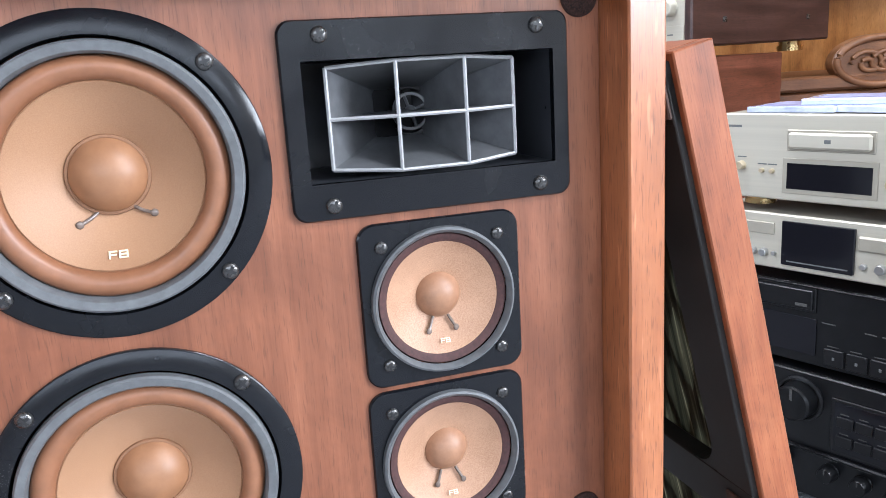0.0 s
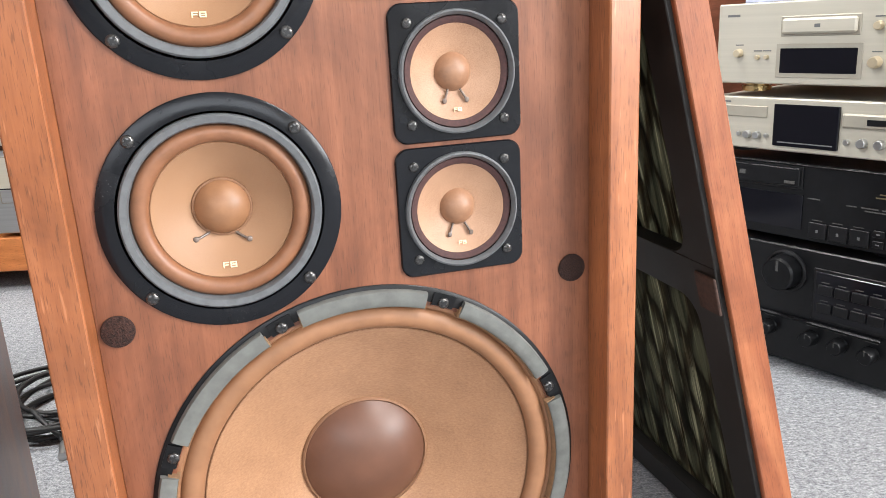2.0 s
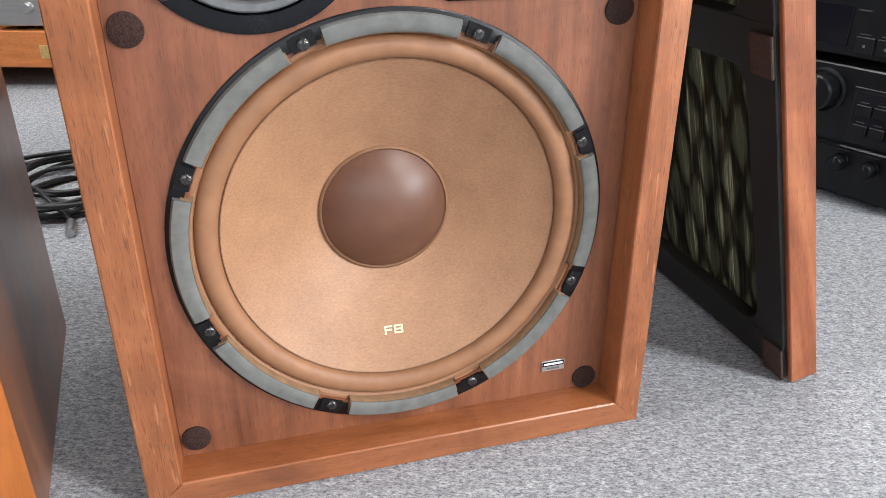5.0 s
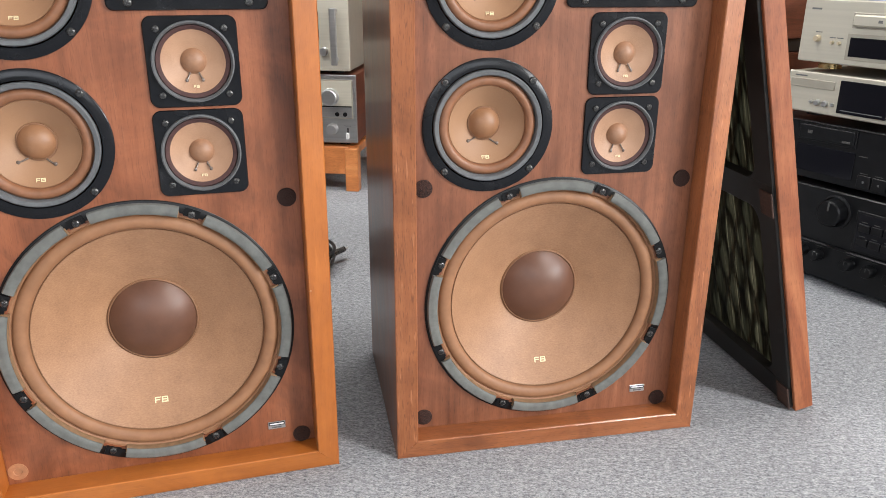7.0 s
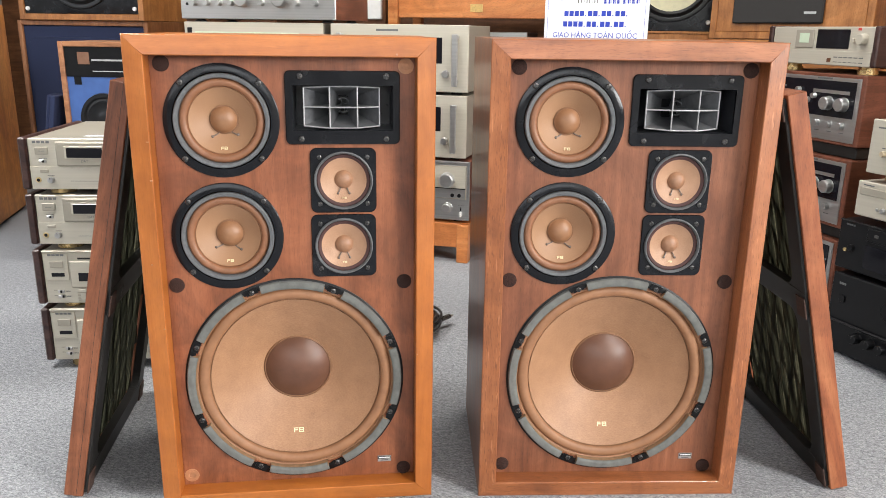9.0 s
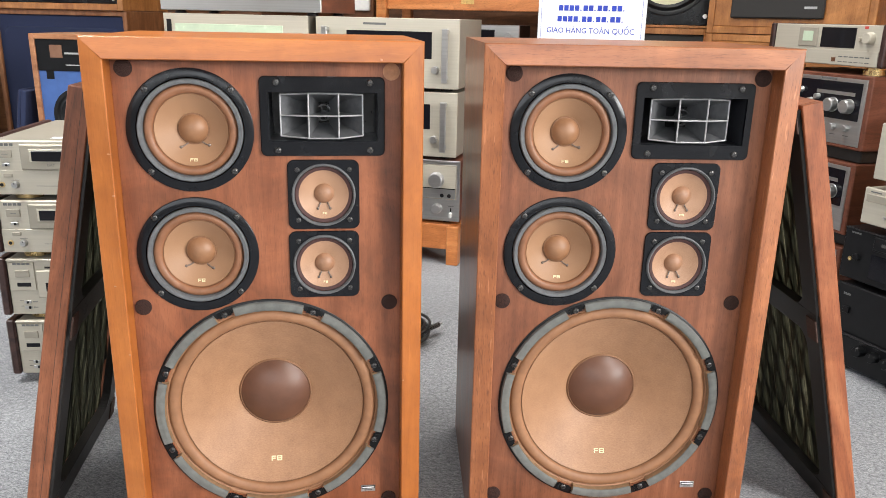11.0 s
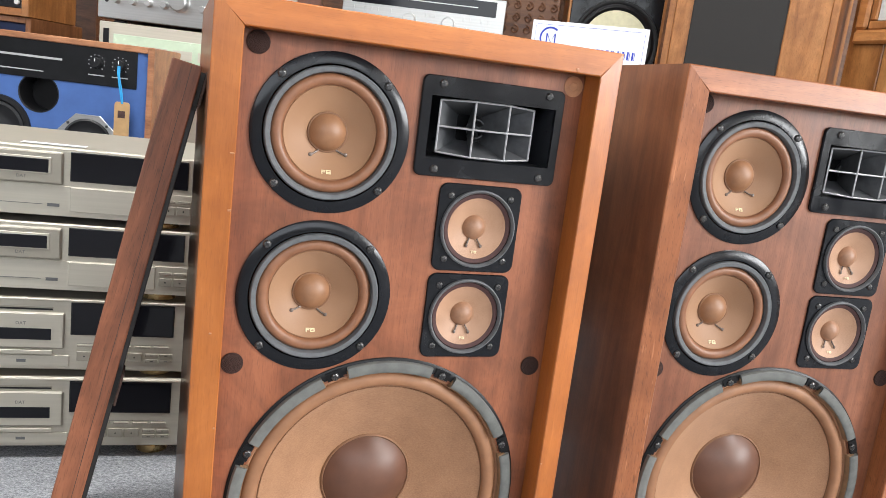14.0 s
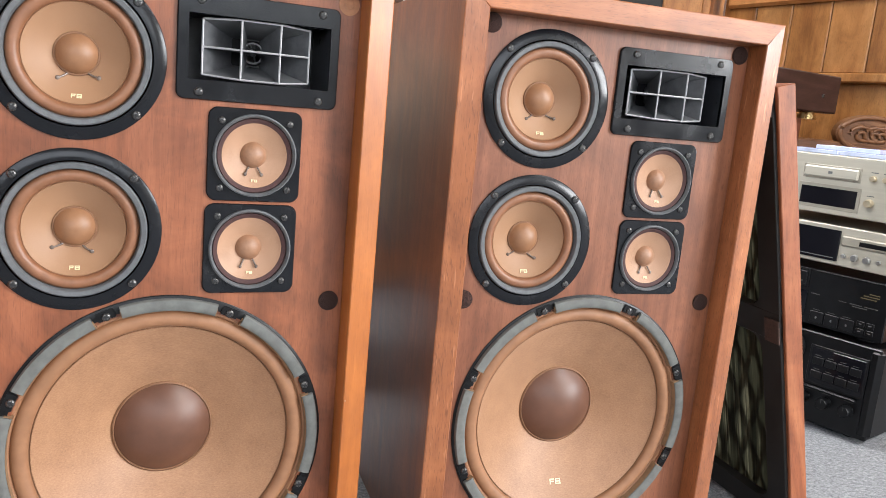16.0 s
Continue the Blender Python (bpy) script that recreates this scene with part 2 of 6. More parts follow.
SIDE = wood("polished_side_veneer", (0.135, 0.048, 0.021), (0.215, 0.080, 0.035), (0.29, 0.116, 0.054), axis="z", rough=0.38, coat=0.4, coat_rough=0.21, fleck=0.12)
# darker copy of the red grille wood: the left grille's shade is in its colour
GRILLE_SHADED = wood("shaded_grille_wood", (0.11, 0.036, 0.016), (0.215, 0.073, 0.032), (0.32, 0.118, 0.056), axis="z", rough=0.5)
GRILLE_WOOD = wood("red_grille_wood", (0.15, 0.040, 0.014), (0.275, 0.082, 0.030), (0.39, 0.138, 0.055), axis="z", rough=0.5, fleck=0.25)
OAK = wood("honey_oak", (0.25, 0.092, 0.023), (0.39, 0.157, 0.045), (0.51, 0.23, 0.075), axis="z", rough=0.45, figure=0.7)
# lighter honey oak, with the light on the far left speaker in its colour
HONEY_LIT = wood("lit_honey_oak", (0.40, 0.14, 0.035), (0.58, 0.24, 0.065), (0.70, 0.33, 0.10), axis="z", rough=0.4, figure=0.7)
OAK_X = wood("honey_oak_level", (0.25, 0.092, 0.023), (0.39, 0.157, 0.045), (0.51, 0.23, 0.075), axis="x", rough=0.45, figure=0.7)
RACK = wood("orange_rack_wood", (0.40, 0.12, 0.03), (0.56, 0.20, 0.06), (0.66, 0.28, 0.10), axis="x", rough=0.35, figure=0.6)
PANEL = wood("wall_panel_wood", (0.19, 0.070, 0.018), (0.34, 0.145, 0.042), (0.46, 0.22, 0.075), axis="z", rough=0.36, figure=0.35)
CARVED = wood("carved_brown_wood", (0.075, 0.026, 0.009), (0.14, 0.055, 0.021), (0.21, 0.09, 0.037), axis="x", rough=0.4)
CASE = wood("receiver_case_walnut", (0.080, 0.025, 0.012), (0.14, 0.044, 0.023), (0.205, 0.071, 0.040), axis="y", rough=0.45)
DARKWOOD = wood("dark_rosewood", (0.018, 0.009, 0.008), (0.045, 0.021, 0.018), (0.085, 0.042, 0.035), axis="y", rough=0.35)
BLACK_PAINT = dusty("satin_black_paint", (0.0062, 0.0070, 0.0092), 0.17, 0.30)
BLACK_METAL = plain("black_pressed_steel", (0.006, 0.0062, 0.007), 0.34, spec=0.25, var=0.3, scale=90, bumps=0.1)
BLACK_FRAME = plain("worn_black_board", (0.011, 0.010, 0.009), 0.5, var=0.5, scale=30, bumps=0.3)
PLASTIC = plain("black_plastic", (0.007, 0.007, 0.008), 0.42, spec=0.3, var=0.2, scale=120, bumps=0.1)
FELT = plain("dark_brown_felt_pad", (0.034, 0.014, 0.010), 0.95, var=0.9, scale=700, bumps=1.0, dist=0.002)
BARE = plain("bare_pad_wood", (0.40, 0.185, 0.090), 0.55, var=0.25, scale=60)
GASKET = plain("grey_cork_gasket", (0.126, 0.129, 0.119), 0.7, var=0.2, scale=70, bumps=0.3)
GASKET_EDGE = plain("tan_foam_edge", (0.23, 0.135, 0.07), 0.85, var=0.2, scale=120, bumps=0.4)
RIM = plain("grey_rubber_rim", (0.105, 0.11, 0.115), 0.6, var=0.2, scale=120, bumps=0.2)
SURROUND_M = plain("red_brown_surround", (0.225, 0.098, 0.048), 0.42, var=0.16, scale=60, bumps=0.12)
SURROUND = plain("brown_coated_surround", (0.275, 0.132, 0.064), 0.55, var=0.14, scale=40, bumps=0.15)
CREASE = plain("dark_brown_crease", (0.20, 0.098, 0.048), 0.7)
CONE_W = paper_cone("tan_woofer_cone", (0.255, 0.125, 0.061), (0.405, 0.216, 0.110), 0.50, speck=620, blotch=34, grain=0.4)
CONE_M = paper_cone("tan_midrange_cone", (0.265, 0.136, 0.067), (0.355, 0.196, 0.103), 0.54, speck=1300, blotch=20)
CONE_T = paper_cone("speckled_tweeter_cone", (0.26, 0.135, 0.073), (0.50, 0.295, 0.180), 0.52, speck=1100, blotch=30)
CAP_W = plain("brown_leather_dust_cap", (0.120, 0.052, 0.030), 0.42, var=0.16, scale=26, bumps=0.1)
CAP_M = plain("tan_dust_cap", (0.27, 0.132, 0.064), 0.45, var=0.12, scale=80, bumps=0.1)
CAP_T = plain("tan_small_dust_cap", (0.29, 0.150, 0.084), 0.45, var=0.12, scale=200, bumps=0.2)
TW_SURR = plain("maroon_tweeter_surround", (0.055, 0.022, 0.020), 0.75, var=0.3, scale=300, bumps=0.4)
GLUE = plain("glossy_brown_glue", (0.15, 0.115, 0.095), 0.14, var=0.3, scale=200)
GOLD_INK = plain("pale_gold_print", (0.80, 0.68, 0.42), 0.5, var=0.05)
SCREW = plain("blackened_steel_screw", (0.10, 0.098, 0.096), 0.28, metal=0.8, var=0.3, scale=300)
HORN = plain("grey_cast_horn", (0.125, 0.128, 0.134), 0.36, metal=0.2, var=0.2, scale=80, bumps=0.1)
HORN_BOX = plain("dark_grey_horn_box", (0.034, 0.036, 0.042), 0.30, var=0.25, scale=60)
HORN_EDGE = plain("bare_aluminium_edge", (0.36, 0.362, 0.368), 0.45, metal=0.4, var=0.15, scale=100)
SILVER = plain("brushed_silver", (0.47, 0.47, 0.465), 0.32, metal=0.85, var=0.08, scale=30, stretch=(0.05, 1, 6))
CHAMP = plain("champagne_metal", (0.50, 0.465, 0.385), 0.47, metal=0.3, var=0.05, scale=30, stretch=(0.05, 1, 6))
CHAMP_D = plain("champagne_metal_shade", (0.36, 0.33, 0.27), 0.5, metal=0.3, var=0.06, scale=30)
CHAMP_GOLD = plain("pale_gold_knob", (0.58, 0.49, 0.34), 0.34, metal=0.6, var=0.06)
GOLDFOOT = plain("gold_turned_foot", (0.70, 0.52, 0.25), 0.28, metal=0.9, var=0.1)
BLACK_FACE = plain("black_brushed_face", (0.006, 0.0062, 0.0072), 0.32, spec=0.3, var=0.2, scale=40, bumps=0.05)
GREY_INK = plain("grey_print", (0.13, 0.13, 0.13), 0.6, var=0.05)
WHITE_INK = plain("white_print", (0.75, 0.75, 0.74), 0.6, var=0.04)
GREY_STAMP = plain("faded_grey_stamp", (0.07, 0.069, 0.066), 0.7, var=0.4, scale=300)
PALE_TICK = plain("pale_grey_print", (0.34, 0.34, 0.34), 0.6, var=0.05)
LILAC = plain("lilac_disc_sleeve", (0.42, 0.45, 0.70), 0.2, var=0.2, scale=30)
OLD_GOLD = plain("dull_gold_print", (0.11, 0.085, 0.040), 0.6, var=0.1)
DISPLAY = glass_dark("dark_display_glass")
DIAL = plain("pale_green_tuner_dial", (0.50, 0.60, 0.45), 0.25, var=0.08, scale=20)
BLUE = plain("matte_blue_paint", (0.045, 0.105, 0.30), 0.55, var=0.1, scale=25, bumps=0.15)
NAVY = plain("navy_grille_cloth", (0.014, 0.022, 0.062), 0.9, var=0.25, scale=350, bumps=0.5)
CREAM = plain("cream_cone", (0.66, 0.62, 0.42), 0.6, var=0.08, scale=40)
GREYCLOTH = plain("dark_grey_grille_cloth", (0.030, 0.028, 0.027), 0.85, var=0.25, scale=400, bumps=0.4)
BRASS = plain("brass_plate", (0.66, 0.46, 0.18), 0.35, metal=0.7, var=0.2, scale=150)
SIGN_W = plain("white_sign_card", (0.80, 0.81, 0.84), 0.35, var=0.03)
SIGN_B = plain("blue_sign_print", (0.02, 0.05, 0.42), 0.5, var=0.04)
ACRYL = plain("clear_acrylic_edge", (0.62, 0.66, 0.74), 0.12, var=0.05)
CABLE = plain("black_rubber_cable", (0.012, 0.012, 0.013), 0.45, var=0.2, scale=200)
PLASTER = plain("beige_plaster", (0.34, 0.32, 0.29), 0.85, var=0.05, scale=12, bumps=0.1)
WHITE = plain("white_plastic", (0.75, 0.74, 0.72), 0.5, var=0.05)
TAPE = plain("dark_brown_hook_tape", (0.062, 0.032, 0.023), 0.7, var=0.4, scale=200, bumps=0.6)
JEWEL = plain("clear_disc_case", (0.55, 0.60, 0.80), 0.12, var=0.25, scale=22)
TAG = plain("card_tag", (0.42, 0.26, 0.115), 0.7)
STRING = plain("bright_blue_string", (0.02, 0.30, 0.62), 0.6)


# ---- mesh helpers ----
def link_mesh(name, bm, mat, smooth=None):
    me = bpy.data.meshes.new(name)
    bmesh.ops.recalc_face_normals(bm, faces=bm.faces)
    if smooth is not None:
        cosang = math.cos(radians(smooth))
        for f in bm.faces:
            f.smooth = True
        for e in bm.edges:
            if len(e.link_faces) == 2:
                e.smooth = e.link_faces[0].normal.dot(e.link_faces[1].normal) > cosang
    bm.to_mesh(me)
    bm.free()
    me.materials.append(mat)
    return me


def part(name, bm, mat, parent, label="", smooth=None):
    ob = new(name, link_mesh(name, bm, mat, smooth))
    ob.parent = parent
    return tagged(ob, label=label)


def share(name, me, parent, m, label=""):
    ob = new(name, me)
    ob.parent = parent
    ob.matrix_basis = m
    return tagged(ob, label=label)


def thing(name, m, label, category, group=""):
    ob = new(name)
    ob.empty_display_size = 0.05
    ob.matrix_basis = m
    return tagged(ob, label=label, category=category, group=group)


def single(name, bm, mat, m, label, category="", group="", kind="", smooth=None):
    ob = new(name, link_mesh(name, bm, mat, smooth))
    ob.matrix_basis = m
    return tagged(ob, label=label, category=category, group=group, kind=kind)


def box(bm, x0, x1, y0, y1, z0, z1, c=0.001):
    """A box with chamfered edges."""
    lo, hi = (x0, y0, z0), (x1, y1, z1)
    c = min(c, (x1 - x0) * 0.45, (y1 - y0) * 0.45, (z1 - z0) * 0.45)
    if c <= 0:
        bmesh.ops.create_cube(bm, size=1, matrix=Matrix.Translation(((x0 + x1) / 2, (y0 + y1) / 2, (z0 + z1) / 2)) @ Matrix.Diagonal((x1 - x0, y1 - y0, z1 - z0, 1)))
        return bm
    V = {}
    for i in range(8):
        s = [(i >> k) & 1 for k in range(3)]
        for a in range(3):
            co = [(hi[k] if s[k] else lo[k]) + (0 if k == a else (-c if s[k] else c)) for k in range(3)]
            V[i, a] = bm.verts.new(co)
    for a in range(3):
        b, d = (a + 1) % 3, (a + 2) % 3
        for s in (0, 1):
            q = [(s << a) | (p << b) | (r << d) for p, r in ((0, 0), (1, 0), (1, 1), (0, 1))]
            bm.faces.new([V[i, a] for i in q])
        for p in (0, 1):
            for r in (0, 1):
                i = (p << b) | (r << d)
                j = i | (1 << a)
                bm.faces.new([V[i, b], V[j, b], V[j, d], V[i, d]])
    for i in range(8):
        bm.faces.new([V[i, 0], V[i, 1], V[i, 2]])
    return bm


def bx(*a, c=0.001):
    return box(bmesh.new(), *a, c=c)


def lathe(bm, profile, cx=0.0, cz=0.0, seg=48, a0=0.0, a1=360.0, closed=False):
    """Turns (radius, y) about the line along y through (cx, cz)."""
    full = abs(a1 - a0) >= 359.9
    n = seg if full else seg + 1
    rings = []
    for r, y in profile:
        if r < 1e-6:
            v = bm.verts.new((cx, y, cz))
            rings.append([v] * n)
        else:
            rings.append([bm.verts.new((cx + r * math.cos(radians(a0 + (a1 - a0) * k / seg)), y, cz + r * math.sin(radians(a0 + (a1 - a0) * k / seg)))) for k in range(n)])
    pairs = list(zip(rings, rings[1:])) + ([(rings[-1], rings[0])] if closed else [])
    for p, q in pairs:
        for k in range(seg):
            j = (k + 1) % n
            loop = []
            for v in (p[k], p[j], q[j], q[k]):
                if v not in loop:
                    loop.append(v)
            if len(loop) > 2:
                bm.faces.new(loop)
    if closed and not full:
        bm.faces.new([r[0] for r in rings])
        bm.faces.new([r[-1] for r in reversed(rings)])
    return bm


def lat(profile, cx=0.0, cz=0.0, seg=48, a0=0.0, a1=360.0, closed=False):
    return lathe(bmesh.new(), profile, cx, cz, seg, a0, a1, closed)


def rounded(x0, x1, z0, z1, r, n=6):
    pts = []
    for cx, cz, a in ((x1 - r, z1 - r, 0), (x0 + r, z1 - r, 90), (x0 + r, z0 + r, 180), (x1 - r, z0 + r, 270)):
        pts += [(cx + r * math.cos(radians(a + 90 * k / n)), cz + r * math.sin(radians(a + 90 * k / n))) for k in range(n + 1)]
    return pts


def slab(bm, pts, y0, y1, c=0.001, hole=None):
    """A plate of outline pts, front at y0, back at y1, with a chamfered front rim and perhaps a hole of the same number of points."""
    n = len(pts)
    mx, mz = sum(p[0] for p in pts) / n, sum(p[1] for p in pts) / n

    def shrink(p, d):
        v = Vector((p[0] - mx, p[1] - mz))
        return p[0] - d * v.x / max(v.length, 1e-6), p[1] - d * v.y / max(v.length, 1e-6)

    back = [bm.verts.new((x, y1, z)) for x, z in pts]
    mid = [bm.verts.new((x, y0 + c, z)) for x, z in pts]
    front = [bm.verts.new((*shrink(p, c)[:1], y0, shrink(p, c)[1])) for p in pts]
    for a, b in ((back, mid), (mid, front)):
        for k in range(n):
            j = (k + 1) % n
            bm.faces.new([a[k], a[j], b[j], b[k]])
    if hole is None:
        bm.faces.new(front)
        bm.faces.new(list(reversed(back)))
    else:
        hf = [bm.verts.new((x, y0, z)) for x, z in hole]
        hb = [bm.verts.new((x, y1, z)) for x, z in hole]
        for k in range(n):
            j = (k + 1) % n
            bm.faces.new([front[k], front[j], hf[j], hf[k]])
            bm.faces.new([hf[k], hf[j], hb[j], hb[k]])
            bm.faces.new([hb[k], hb[j], back[j], back[k]])
    return bm


def tube(bm, pts, r, seg=8):
    """A round bar along points."""
    rings = []
    n = len(pts)
    for i, p in enumerate(pts):
        p = Vector(p)
        d = (Vector(pts[min(i + 1, n - 1)]) - Vector(pts[max(i - 1, 0)])).normalized()
        up = Vector((0, 0, 1)) if abs(d.z) < 0.9 else Vector((1, 0, 0))
        a = d.cross(up).normalized()
        b = d.cross(a)
        rings.append([bm.verts.new(p + r * (math.cos(2 * math.pi * k / seg) * a + math.sin(2 * math.pi * k / seg) * b)) for k in range(seg)])
    for p, q in zip(rings, rings[1:]):
        for k in range(seg):
            bm.faces.new([p[k], p[(k + 1) % seg], q[(k + 1) % seg], q[k]])
    bm.faces.new(rings[0]), bm.faces.new(list(reversed(rings[-1])))
    return bm


def at(x, y, z, yaw=0.0):
    return pose(x, y, z, 0, 0, yaw)


# ---- the shop: floor, walls, ceiling ----
X0, X1, Y0, Y1, ZC = -4.6, 6.4, -4.2, 3.78, 2.9
single("floor", bx(X0 - 0.1, X1 + 0.1, Y0 - 0.1, Y1 + 0.1, -0.1, 0.0, c=0), CARPET, at(0, 0, 0), "grey looped carpet covering the whole shop floor", "floor", kind="structure")
single("ceiling", bx(X0 - 0.1, X1 + 0.1, Y0 - 0.1, Y1 + 0.1, ZC, ZC + 0.1, c=0), PLASTER, at(0, 0, 0), "plain beige plaster ceiling", "ceiling", kind="structure")
single("wall_north", bx(X0, X1, Y1, Y1 + 0.1, 0.0, ZC, c=0), CARVED, at(0, 0, 0), "brown wooden rear wall behind the shelves", "wall", kind="structure")


def wall_with_window(name, along, fixed0, fixed1, a0, a1, w0, w1, z0, z1, label):
    bm = bmesh.new()
    for p, q, r, s in ((a0, w0, 0, ZC), (w1, a1, 0, ZC), (w0, w1, 0, z0), (w0, w1, z1, ZC)):
        if along == "x":
            box(bm, p, q, fixed0, fixed1, r, s, c=0)
        else:
            box(bm, fixed0, fixed1, p, q, r, s, c=0)
    return single(name, bm, PLASTER, at(0, 0, 0), label, "wall", kind="structure")


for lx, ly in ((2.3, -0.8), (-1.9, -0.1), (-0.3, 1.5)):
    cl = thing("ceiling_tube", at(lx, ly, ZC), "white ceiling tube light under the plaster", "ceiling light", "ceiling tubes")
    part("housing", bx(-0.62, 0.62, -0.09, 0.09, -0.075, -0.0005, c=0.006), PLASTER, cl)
wall_with_window("wall_west", "y", X0 - 0.1, X0, Y0, Y1, -2.2, 1.6, 1.2, 2.8, "plastered side wall with a window opening")
wall_with_window("wall_south", "x", Y0 - 0.1, Y0, X0, X1, -2.2, 3.4, 1.2, 2.8, "plastered wall with a wide shop window")
wall_with_window("wall_east", "y", X1, X1 + 0.1, Y0, Y1, -3.9, 0.7, 1.2, 2.8, "plastered side wall with a window opening")

# ---- the two loudspeakers ----
CAB_W, CAB_H, CAB_D, EDGE, REC = 0.5018, 0.8613, 0.375, 0.0325, 0.0354


def screw_mesh(r):
    """A pan-head screw with a dark cross slot, head towards -y."""
    bm = lat([(r, 0.0), (r, -0.0012), (r * 0.86, -r * 0.42), (r * 0.5, -r * 0.56), (0, -r * 0.58)], seg=16)
    w, l, y = r * 0.17, r * 0.66, -r * 0.66
    n = len(bm.faces)
    box(bm, -l, l, y, y + 0.0014, -w, w, c=0)
    box(bm, -w, w, y - 0.0001, y + 0.0014, -l, l, c=0)
    bm.faces.ensure_lookup_table()
    for f in bm.faces[n:]:
        f.material_index = 1
    me = link_mesh("screw", bm, SCREW, smooth=50)
    me.materials.append(CABLE)
    return me


SCREW_BIG = screw_mesh(0.0052)
SCREW_SMALL = screw_mesh(0.0043)


def add_screw(parent, x, y, z, turn, small=False):
    return share("screw", SCREW_SMALL if small else SCREW_BIG, parent, pose(x, y, z, 0, turn, 0))


def mark_mesh(w, h):
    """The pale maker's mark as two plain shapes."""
    bm = bmesh.new()
    t = h * 0.2
    box(bm, -w / 2, -w * 0.06, 0, 0.0004, h / 2 - t, h / 2, c=0)
    box(bm, -w / 2, -w / 2 + t, 0, 0.0004, -h / 2, h / 2 - t, c=0)
    box(bm, -w / 2 + t, -w * 0.1, 0, 0.0004, -t * 0.5, t * 0.5, c=0)
    box(bm, w * 0.02, w / 2, 0, 0.0004, h / 2 - t, h / 2, c=0)
    box(bm, w * 0.02, w / 2, 0, 0.0004, -h / 2, -h / 2 + t, c=0)
    box(bm, w * 0.02, w * 0.02 + t, 0, 0.0004, -h / 2 + t, h / 2 - t, c=0)
    box(bm, w / 2 - t, w / 2, 0, 0.0004, -h / 2 + t, h / 2 - t, c=0)
    box(bm, w * 0.02 + t, w / 2 - t, 0, 0.0004, -t * 0.5, t * 0.5, c=0)
    return link_mesh("printed_mark", bm, GOLD_INK)


MARK_W, MARK_M, MARK_T = mark_mesh(0.019, 0.0088), mark_mesh(0.0112, 0.0052), mark_mesh(0.0070, 0.0034)


def cone_profile(r0, r1, y0, depth, n=12, k=0.8):
    out = []
    for i in range(n + 1):
        f = i / n
        out.append((r0 + (r1 - r0) * f, y0 + depth * (f ** k)))
    return out


def roll(r0, r1, y, h, n=10):
    """A half-round surround between two radii, bulging towards -y."""
    m, a = (r0 + r1) / 2, (r1 - r0) / 2
    return [(m + a * math.cos(math.pi * i / n), y - h * math.sin(math.pi * i / n)) for i in range(n + 1)]


def cap_profile(r, y, h, n=10):
    return [(r * math.cos(math.pi / 2 * i / n), y - h * math.sin(math.pi / 2 * i / n)) for i in range(n + 1)]


def dome_profile(r, y, h, n=12):
    """A shallow round dome: part of a sphere of chord 2r and height h."""
    big = (r * r + h * h) / (2 * h)
    top = math.asin(r / big)
    return [(big * math.sin(top * (1 - i / n)), y - (big * math.cos(top * (1 - i / n)) - big + h)) for i in range(n + 1)]


